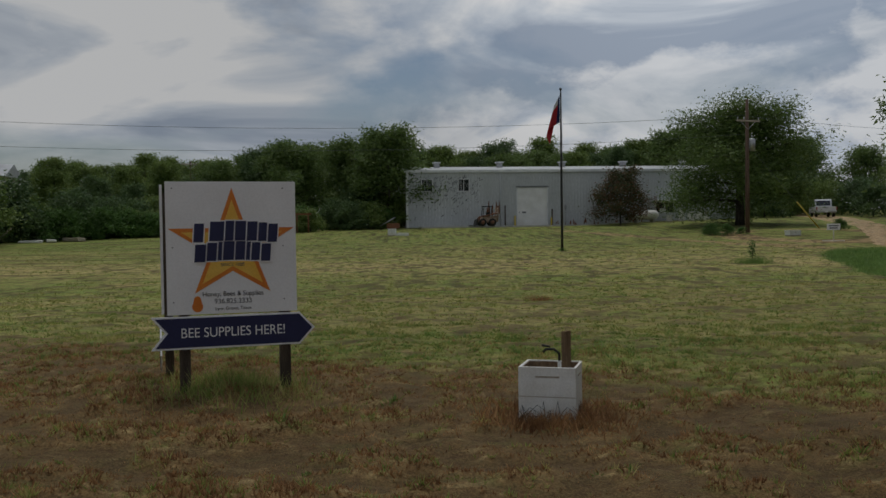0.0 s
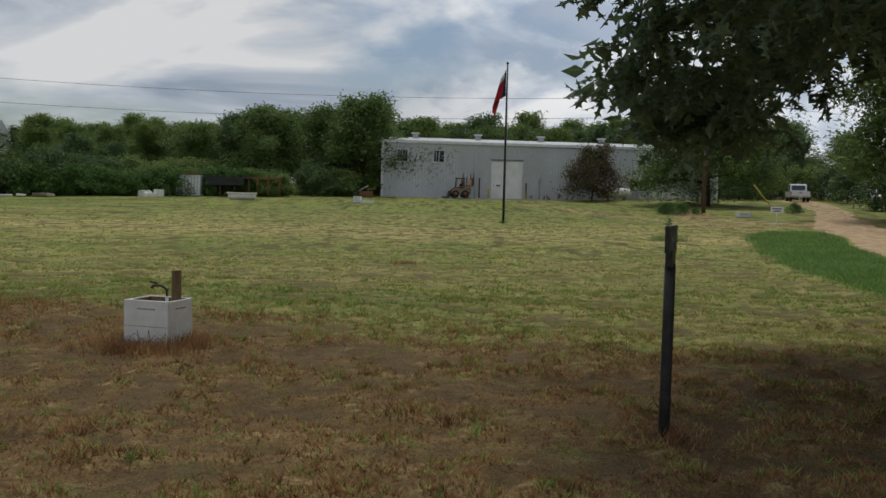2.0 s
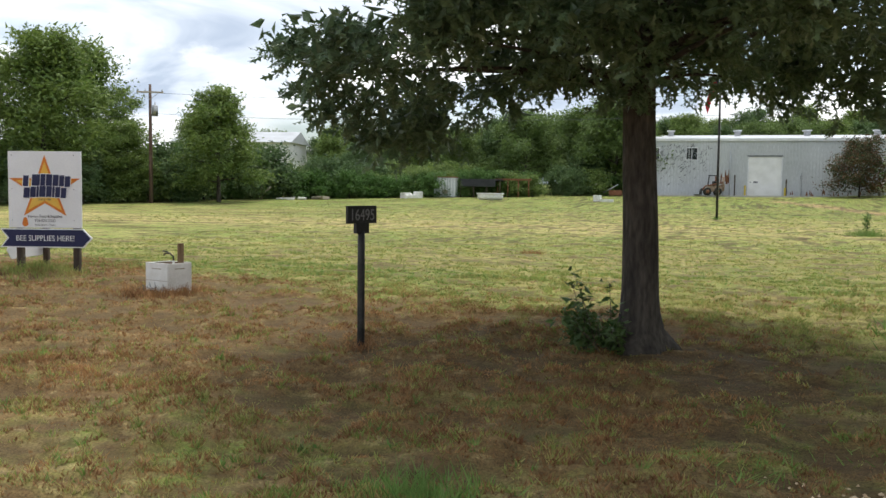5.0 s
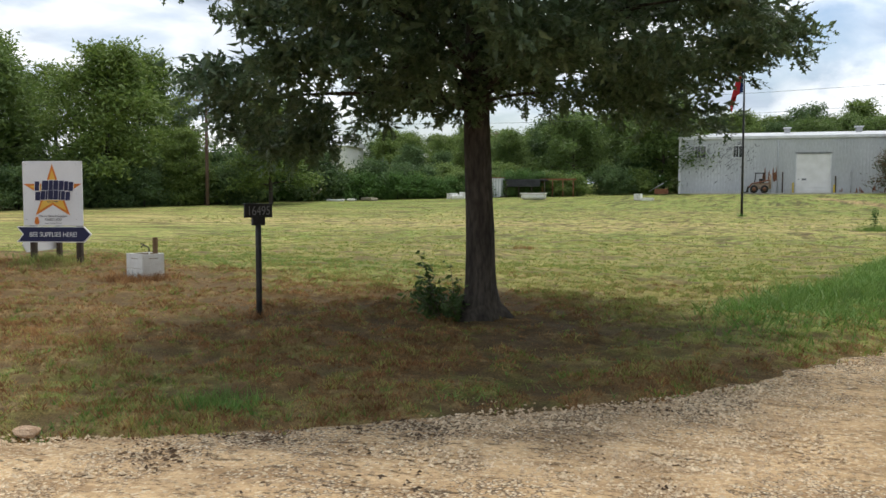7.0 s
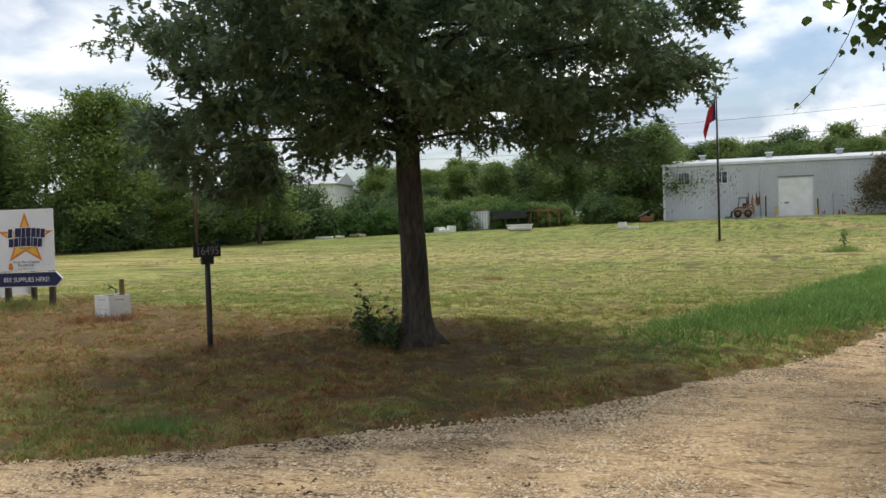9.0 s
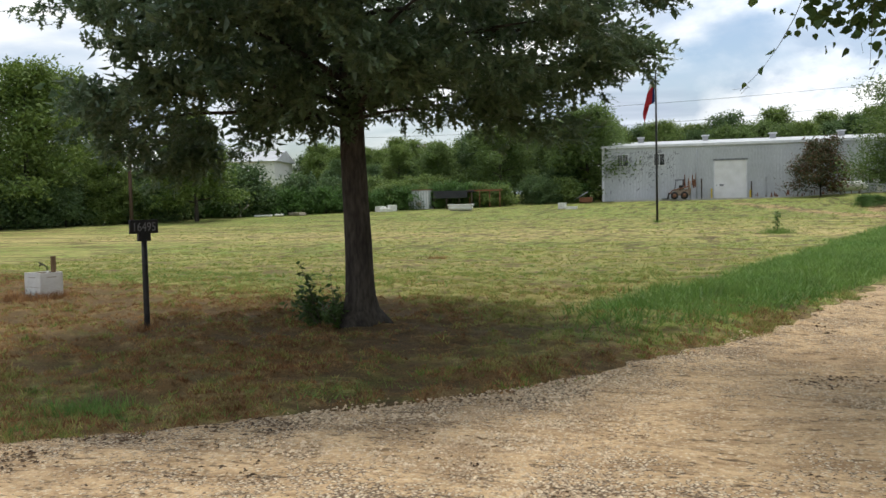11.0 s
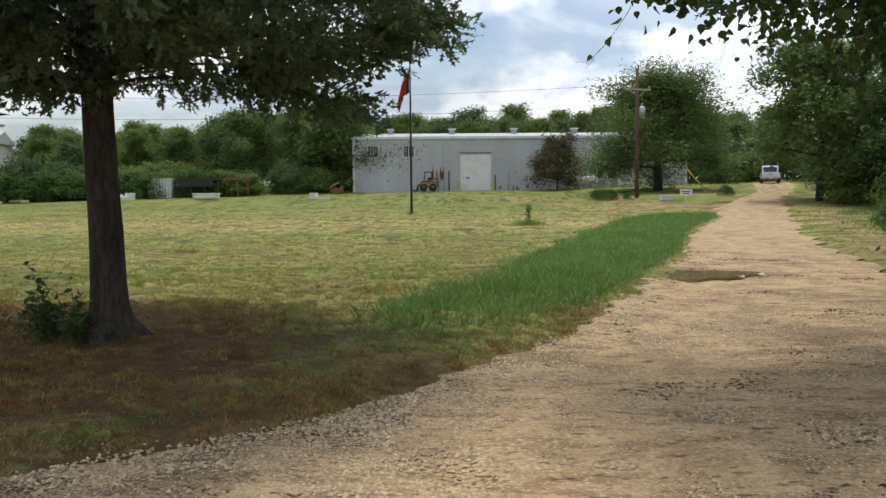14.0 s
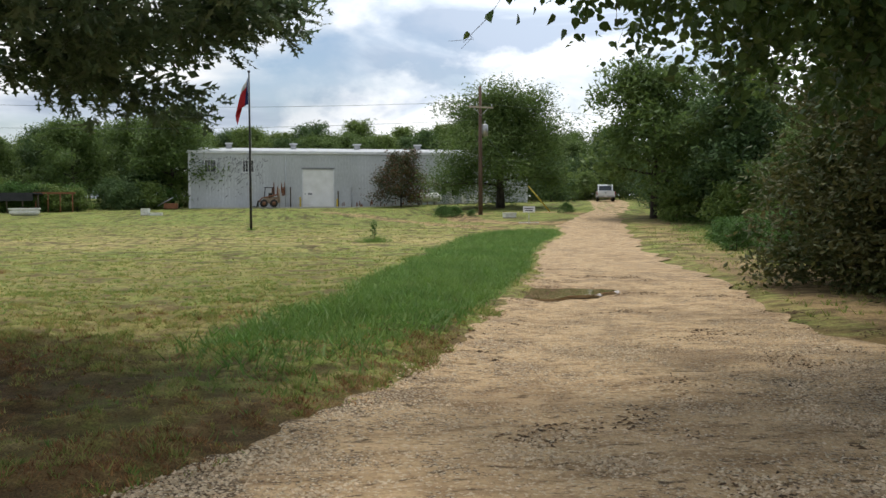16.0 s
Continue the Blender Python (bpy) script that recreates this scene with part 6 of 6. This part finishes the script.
def build_loader():
    x, y = shed_place(7.2, -2.1)
    z = z_at(x, y)
    e = thing("skid_loader", pose(x, y, max(z, 1.45), 0, 0, 184) @ Matrix.Diagonal((0.88, 0.88, 0.92, 1)), "old cream and orange skid-steer loader parked by the shed", "loader")
    for wx in (-0.55, 0.5):
        for wy in (-0.72, 0.72):
            wheel(e, wx, wy, 0.40, 0.27, M["loader_orange"])
    v, f = prism([(-1.2, 0.42), (0.75, 0.35), (0.9, 0.62), (0.35, 0.98), (-0.55, 1.02), (-1.25, 1.10)], -0.52, 0.52)
    part("body", mesh_from("body", v, f, M["loader"]), None, e)
    for yy in (-0.5, 0.5):
        rod("cab_post", (0.45, yy, 0.95), (0.32, yy, 2.0), 0.035, M["iron"], e)
        rod("cab_post", (-0.5, yy, 1.0), (-0.46, yy, 2.0), 0.035, M["iron"], e)
    part("cab_roof", box(-0.56, 0.42, -0.56, 0.56, 1.98, 2.06, 0.02), M["iron"], e)
    part("seat", box(-0.42, 0.0, -0.25, 0.25, 0.98, 1.45, 0.05), M["rubber"], e)
    for yy in (-0.62, 0.62):
        tube_part("lift_arm", [(-1.15, yy, 1.35), (-0.4, yy, 1.18), (0.7, yy, 0.95), (1.15, yy, 0.4)], 0.07, M["loader_orange"], e, 8)
        rod("arm_tower", (-1.1, yy, 0.55), (-1.15, yy, 1.9), 0.075, M["loader"], e)
    v, f = prism([(1.05, 0.06), (1.85, 0.04), (1.85, 0.10), (1.3, 0.14), (1.15, 0.7), (1.05, 0.72)], -0.85, 0.85)
    part("bucket", mesh_from("bucket", v, f, M["iron"]), None, e, "dark steel bucket")


build_loader()


# ---- tank, boxes and clutter at the office end ----
def build_propane():
    x, y = shed_place(22.6, -2.2)
    z = max(z_at(x, y), 1.40)
    e = thing("propane_tank", pose(x, y, z, 0, 0, 5), "white horizontal propane tank on saddles", "tank")
    ts = np.linspace(-1, 1, 13)
    pts = [(1.45 * t, 0, 0.72) for t in ts]
    rad = [0.46 * max(0.05, (1 - max(0, abs(t) - 0.72) ** 2 / 0.0784)) ** 0.5 for t in ts]
    tube_part("shell", pts, rad, M["paint_white"], e, 20)
    part("valve_dome", box(-0.22, 0.22, -0.2, 0.2, 1.13, 1.36, 0.06), M["galv"], e)
    for xx in (-0.8, 0.8):
        part("saddle", box(xx - 0.1, xx + 0.1, -0.4, 0.4, -0.05, 0.36, 0.01), M["concrete"], e)


build_propane()


def hive_stack(x, y, n, label, turn=0, w=0.46, d=0.52, z=None, lid=True, group="white boxes by the shed"):
    z = z_at(x, y) if z is None else z
    e = thing("hive_box", pose(x, y, z, 0, 0, turn), label, "box", group)
    for k in range(n):
        bx = part("super", box(-w / 2, w / 2, -d / 2, d / 2, 0.06 + k * 0.245, 0.06 + (k + 1) * 0.245 - 0.005, 0.006), M["paint_white"], e)
        part("handhold", box(-0.09, 0.09, -d / 2 - 0.003, -d / 2, 0.06 + k * 0.245 + 0.15, 0.06 + k * 0.245 + 0.172), M["grey_wood"], bx)
    part("floor_board", box(-w / 2 - 0.01, w / 2 + 0.01, -d / 2 - 0.04, d / 2 + 0.01, -0.04, 0.058, 0.004), M["grey_wood"], e)
    if lid:
        part("lid", box(-w / 2 - 0.02, w / 2 + 0.02, -d / 2 - 0.02, d / 2 + 0.02, 0.06 + n * 0.245 - 0.02, 0.06 + n * 0.245 + 0.06, 0.006), M["paint_white"], e)
    return e


for k, (sx, sy, n) in enumerate(((26.2, -2.6, 4), (27.0, -2.9, 3), (27.8, -2.7, 4), (28.5, -2.8, 3), (20.9, -2.0, 2), (25.0, -2.5, 2))):
    px, py = shed_place(sx, sy)
    hive_stack(px, py, n, "stacked white wooden bee boxes by the shed wall", 6 * math.sin(k), z=max(z_at(px, py), 1.38))
hive_stack(24.4, 56.2, 1, "single white bee box standing on the island grass", 8, 0.75, 0.6, group="")
hive_stack(-1.25, 69.6, 2, "two weathered white bee boxes standing in the field", -12, 0.55, 0.52, group="", lid=False)


def build_plank():
    e = thing("board", pose(-0.55, 69.5, z_at(-0.5, 69.5), 0, 0, -10), "white board lying on the grass beside the bee boxes", "board")
    part("plank", box(-0.45, 0.6, -0.12, 0.12, 0.0, 0.22, 0.01), M["paint_white"], e)


build_plank()


# ---- small sign on the island ----
def build_small_sign():
    x, y = 24.35, 50.6
    e = thing("small_sign", pose(x, y, z_at(x, y), 0, 0, -14), "small white sign on a cross-shaped pipe stand", "sign")
    rod("post", (0, 0, 0.02), (0, 0, 0.72), 0.025, M["pvc"], e)
    part("board", box(-0.36, 0.36, -0.012, 0.012, 0.66, 1.02, 0.004), M["board"], e)
    for z, w in ((0.9, 0.27), (0.77, 0.22)):
        part("text_bar", box(-w, w, -0.0155, -0.0125, z - 0.03, z + 0.03), M["ink"], e, "unreadable dark line of writing")
    rod("foot", (-0.6, 0, 0.03), (0.6, 0, 0.03), 0.03, M["pvc"], e)
    rod("foot", (0, -0.4, 0.03), (0, 0.4, 0.03), 0.03, M["pvc"], e)


build_small_sign()


# ---- utility poles and wires ----
def utility_pole(x, y, h, label, arm_z, turn=0, can_z=None, lean=0.0, mat="pole_wood"):
    z = z_at(x, y)
    e = thing("utility_pole", pose(x, y, z, 0, lean, turn), label, "utility pole", "utility poles")
    tube_part("pole", [(0, 0, -0.5), (0, 0, h * 0.5), (0, 0, h)], [0.16, 0.14, 0.10], M[mat], e, 12)
    arm = part("crossarm", box(-1.0, 1.0, -0.16, -0.06, arm_z - 0.06, arm_z + 0.06, 0.01), M["grey_wood"], e)
    for xi in (-0.9, -0.35, 0.9):
        rod("insulator", (xi, -0.11, arm_z + 0.06), (xi, -0.11, arm_z + 0.24), 0.04, M["galv"], arm, 10)
    rod("brace", (-0.6, -0.09, arm_z - 0.05), (0, -0.09, arm_z - 0.6), 0.02, M["galv"], e)
    rod("brace", (0.6, -0.09, arm_z - 0.05), (0, -0.09, arm_z - 0.6), 0.02, M["galv"], e)
    if can_z:
        c = tube_part("transformer", [(0.36, -0.05, can_z - 0.45), (0.36, -0.05, can_z + 0.35), (0.36, -0.05, can_z + 0.42)], [0.23, 0.23, 0.12], M["galv"], e, 16, "grey pole transformer")
        rod("bushing", (0.36, -0.05, can_z + 0.4), (0.36, -0.05, can_z + 0.65), 0.04, M["galv"], c, 8)
        part("bracket", box(0.08, 0.2, -0.1, 0.0, can_z - 0.3, can_z + 0.2), M["galv"], e)
    return e


def wire(p, q, sag, r=0.012, label="thin overhead power line"):
    p, q = Vector(p), Vector(q)
    pts = [p.lerp(q, t) - Vector((0, 0, 4 * sag * t * (1 - t))) for t in np.linspace(0, 1, 20)]
    tagged(tube_part("power_line", pts, r, M["wire"], None, 5), label, "cable", "power lines")


utility_pole(23.4, 61.2, 9.2, "tall dark wooden utility pole with a transformer", 7.7, 20, 6.1)
utility_pole(-24.1, 102.5, 7.3, "distant wooden utility pole with a transformer", 7.0, 0, 5.7)
utility_pole(-34.5, 57.5, 9.2, "reddish wooden utility pole in front of the trees", 8.6, 30, 7.2)
utility_pole(-38.0, 110.0, 5.2, "far utility pole showing only its crossarm", 4.8, 0)
wire((23.4, 61.2, 8.9), (-34.5, 57.5, 9.0), 0.9)
wire((-34.5, 57.5, 9.0), (-90, 40, 9.6), 0.6)
wire((-34.5, 57.5, 7.2), (-90, 38, 7.4), 0.5)
wire((23.4, 61.2, 7.6), (-34.5, 57.5, 7.4), 0.9)
wire((23.4, 61.2, 8.8), (70, 80, 9.5), 0.8)
wire((23.5, 61.2, 6.8), (28.6, 61.5, z_at(28.6, 61.5) + 0.1), 0.0, 0.012, "steel guy wire of the utility pole")


def build_guard():
    e = thing("guy_guard", pose(0, 0, 0), "faded yellow guard over the guy wire", "guard")
    a, b = Vector((23.5, 61.2, 6.8)), Vector((28.6, 61.5, z_at(28.6, 61.5) + 0.1))
    rod("sleeve", a.lerp(b, 0.68), b, 0.045, M["yellow"], e)


build_guard()


# ---- white pickup ----
def build_pickup():
    x, y = 42.9, 91.5
    e = thing("pickup_truck", pose(x, y, z_at(x, y) + 0.02, 0, 0, 73), "white pickup truck parked at the end of the drive", "truck")
    # x runs forwards
    v, f = prism([(-2.7, 0.5), (-2.7, 1.02), (-0.7, 1.06), (-0.35, 1.06), (0.95, 1.08), (2.45, 1.0), (2.65, 0.75), (2.65, 0.45)], -0.95, 0.95)
    part("body", mesh_from("body", v, f, M["car_white"]), None, e)
    v, f = prism([(-0.72, 1.06), (-0.5, 1.72), (-0.3, 1.80), (0.55, 1.80), (0.8, 1.72), (1.35, 1.08)], -0.80, 0.80)
    part("cab", mesh_from("cab", v, f, M["car_white"]), None, e)
    v, f = prism([(-0.735, 1.16), (-0.745, 1.16), (-0.57, 1.66), (-0.545, 1.66)], -0.66, 0.66)
    part("rear_window", mesh_from("rear_window", v, f, M["glass"]), None, e)
    for s in (-1, 1):
        v, f = prism([(-0.5, 1.14), (-0.4, 1.68), (0.6, 1.68), (1.1, 1.14)], s * 0.801, s * 0.806)
        part("side_window", mesh_from("side_window", v, f, M["glass"]), None, e)
        part("tail_light", box(-2.715, -2.69, s * 0.93 - 0.07, s * 0.93 + 0.02, 0.68, 0.98, 0.005), M["red"], e)
        part("mirror", box(0.85, 0.98, s * 0.98 - 0.08, s * 0.98 + 0.12, 1.12, 1.32, 0.02), M["rubber"], e)
        wheel(e, -1.6, s * 0.82, 0.38, 0.26, M["galv"])
        wheel(e, 1.7, s * 0.82, 0.38, 0.26, M["galv"])
    tg = part("tailgate", box(-2.72, -2.70, -0.80, 0.80, 0.60, 1.02, 0.006), M["car_white"], e)
    part("handle", box(-2.735, -2.72, -0.12, 0.12, 0.86, 0.92, 0.004), M["rubber"], tg)
    part("bumper", box(-2.85, -2.70, -0.92, 0.92, 0.42, 0.58, 0.03), M["galv"], e, "chrome rear bumper")
    part("licence_plate", box(-2.862, -2.85, -0.16, 0.16, 0.46, 0.57), M["board"], e)


build_pickup()


# ---- container, open shelter, float and junk at the field edge ----
def build_container():
    e = thing("storage_container", pose(-16.8, 75.1, z_at(-15.8, 75.1), 0, 0, 2) @ Matrix.Diagonal((1.08, 1.0, 0.98, 1)), "small white ribbed metal storage container", "container")
    part("body", box(0, 1.85, 0, 3.6, 0.05, 1.85, 0.02), M["sheet"], e)
    for i in range(8):
        part("rib", box(0.06 + i * 0.24, 0.15 + i * 0.24, -0.03, 0.0, 0.1, 1.8), M["white_trim"], e)
    part("vent", box(0.75, 1.2, -0.045, -0.031, 0.35, 0.7, 0.005), M["grey_wood"], e)
    part("roof_edge", box(-0.04, 1.89, -0.05, 3.65, 1.85, 1.93, 0.01), M["rust"], e)
    s = thing("open_shelter", pose(-14.6, 76.0, z_at(-12, 76), 0, 0, 6), "low open-sided shelter with a dark tarred roof", "shelter")
    part("roof", box(0, 3.9, -0.3, 3.2, 1.55, 1.66, 0.01, Matrix.Rotation(radians(-4), 4, "X")), M["tarp"], s)
    part("curtain", box(0.1, 3.3, -0.2, -0.15, 1.0, 1.56), M["tarp"], s, "black shade cloth")
    for i in range(4):
        rod("post", (0.1 + i * 1.2, -0.1, -0.2), (0.1 + i * 1.2, -0.1, 1.55), 0.05, M["post"], s)
        rod("post", (0.1 + i * 1.2, 2.9, -0.2), (0.1 + i * 1.2, 2.9, 1.4), 0.05, M["post"], s)
    r = thing("pole_frame", pose(-11.1, 77.0, z_at(-10, 77), 0, 0, 8), "rusty open pole frame beside the shelter", "frame")
    part("lintel", box(-0.4, 2.9, -0.06, 0.06, 1.55, 1.70), M["rust"], r)
    part("lintel", box(-0.4, 2.9, 2.2, 2.3, 1.55, 1.70), M["rust"], r)
    for i in range(4):
        rod("post", (-0.2 + i * 0.95, 0, -0.2), (-0.2 + i * 0.95, 0, 1.56), 0.05, M["rust"], r)
    f = thing("float_tank", pose(-10.55, 71.3, z_at(-10.55, 71.3), 0, 0, -4), "long white tank lying in the grass", "tank")
    ts = np.linspace(-1, 1, 11)
    tube_part("shell", [(1.1 * t, 0, 0.25) for t in ts], [0.28 * (1 - 0.35 * max(0, abs(t) - 0.8) / 0.2) for t in ts], M["paint_white"], f, 14)
    part("deck", box(-1.15, 1.15, -0.3, 0.3, 0.44, 0.56, 0.03), M["paint_white"], f)
    for k, (jx, jy, w, h, m) in enumerate(((-18.6, 72.6, 0.5, 0.5, "paint_white"), (-18.0, 72.3, 0.6, 0.35, "paint_white"), (-17.5, 72.7, 0.35, 0.6, "paint_white"), (-26.3, 67.5, 1.2, 0.2, "paint_white"),
                                       (-24.9, 68.2, 0.9, 0.25, "grey_wood"), (-27.4, 66.6, 0.8, 0.18, "paint_white"))):
        bm = box(-w, w, -0.3, 0.3, 0, h, 0.06)
        for v in bm.verts:
            v.co += Vector((0.10, 0.10, 0.06)) * noise.noise(v.co * 2.3 + Vector((k, 0, 0)))
        ob = part("scrap_sheet", bm, M[m])
        ob.matrix_basis = pose(jx, jy, z_at(jx, jy) - 0.02, 0, 0, 37 * k)
        tagged(ob, "crumpled pale scrap sheet in the weeds", "scrap", "scrap heaps")
    st = thing("broken_post", pose(-29.5, 66.1, z_at(-29.5, 66.1)), "leaning grey broken fence posts", "post")
    rod("shaft", (0, 0, -0.2), (0.05, 0, 1.6), 0.10, M["grey_wood"], st)
    rod("prop", (-0.3, 0, 0.0), (0.9, 0, 1.1), 0.08, M["grey_wood"], st)
    im = thing("old_implement", pose(-1.6, 83.4, z_at(-1.6, 83.4)), "rusty old farm implement leaning by the shed corner", "implement")
    rod("beam", (-0.9, 0, 0.3), (0.5, 0, 1.1), 0.05, M["galv"], im)
    part("frame", box(-0.3, 0.9, -0.4, 0.4, 0.05, 0.55, 0.05), M["rust"], im)


build_container()


# ---- white house behind the western trees ----
def build_house():
    e = thing("house", pose(-58.5, 97, z_at(-48, 97) - 0.1, 0, 0, 12), "white two-storey house with an open lower porch", "house")
    part("upper_wall", box(0, 15, 0, 9, 2.3, 6.0), M["paint_white"], e)
    part("lower_wall", box(1.5, 12.2, 2.0, 8.8, 0, 2.298), M["paint_white"], e)
    for x in (0.15, 5, 10, 14.85):
        part("post", box(x - 0.12, x + 0.12, 0.05, 0.29, 0, 2.3), M["paint_white"], e)
    v, f = prism([(-0.5, 6.0), (9.5, 6.0), (4.5, 7.6)], -0.4, 15.4)
    part("roof", mesh_from("roof", [(b, a, c) for a, b, c in v], f, M["roof"]), None, e)
    for x in (2, 6, 10):
        w = part("window", box(x, x + 1.1, -0.03, 0.02, 3.4, 4.9), M["glass"], e)
        part("window_frame", box(x - 0.08, x + 1.18, -0.05, -0.031, 4.9, 5.0), M["white_trim"], w)


build_house()


# ---- sapling in the field ----
def build_field_sapling():
    rng = np.random.RandomState(19)
    x, y = 13.9, 36.0
    e = thing("sapling", pose(x, y, z_at(x, y)), "short leafy sapling in a ring of unmown grass", "plant")
    tube_part("stem", [(0, 0, -0.1), (0.02, 0, 0.4), (0.0, 0.02, 0.85)], [0.02, 0.015, 0.006], M["bark"], e, 6)
    c = np.stack([rng.normal(0, 0.07, 160), rng.normal(0, 0.07, 160), rng.uniform(0.3, 0.95, 160)], -1)
    v, f = leaf_cloud(c, 0.09, rng)
    part("leaves", mesh_from("leaves", v, f, M["weed"]), None, e)


build_field_sapling()


# ---- hanging grapevines over the drive ----
def vine(path, n, size, seed, label="grapevine runner hanging from above with lobed leaves"):
    rng = np.random.RandomState(seed)
    e = thing("hanging_vine", pose(*path[0]), label, "vine", "hanging vines")
    o = Vector(path[0])
    pts = [Vector(p) - o for p in path]
    tube_part("stem", pts, [0.005 * (1 - 0.7 * i / (len(pts) - 1)) for i in range(len(pts))], M["vine_stem"], e, 6)
    cs = []
    for k in range(n):
        q = (k + rng.rand()) / n * (len(pts) - 1)
        i = min(int(q), len(pts) - 2)
        cs.append(tuple(pts[i].lerp(pts[i + 1], q - i) + Vector(rng.normal(0, size * 0.5, 3))))
    v, f = leaf_cloud(np.array(cs), size, rng, "broad", 1.0, 0.3)
    part("leaves", mesh_from("leaves", v, f, M["vine_leaf"]), None, e)
    pcs = []
    for k in range(max(3, n // 3)):
        b = Vector(cs[rng.randint(len(cs))])
        pcs.append(tube([b, b + Vector(rng.normal(0, 0.03, 3)) - Vector((0, 0, 0.04)), b + Vector(rng.normal(0, 0.05, 3)) - Vector((0, 0, 0.1))], 0.0012, 4))
    v, f = joined(pcs)
    part("tendrils", mesh_from("tendrils", v, f, M["vine_stem"], True), None, e)


vine([(12.75, 2.3, 4.6), (12.65, 2.25, 3.7), (12.5, 2.2, 3.15), (12.36, 2.15, 2.82), (12.24, 2.1, 2.6), (12.1, 2.05, 2.4), (11.94, 1.98, 2.24)], 9, 0.075, 1)
vine([(13.05, 2.4, 4.6), (13.0, 2.35, 3.5), (12.95, 2.3, 2.9), (12.92, 2.25, 2.42)], 26, 0.075, 2)
vr = random.Random(77)
for k in range(30):
    x0 = 14.2 + 5.4 * vr.random()
    y0 = 7.5 + 5.0 * vr.random() - 0.25 * (x0 - 14)
    zt = 6.0 + 0.6 * vr.random()
    zb = 4.5 - 0.22 * (x0 - 14.2) + 0.9 * vr.random()
    vine([(x0, y0, zt), (x0 + 0.1 * vr.random(), y0, 0.5 * (zt + zb)), (x0 + 0.25 * (vr.random() - 0.5), y0 + 0.1, zb)], 16 + int(14 * vr.random()), 0.15, 100 + k)
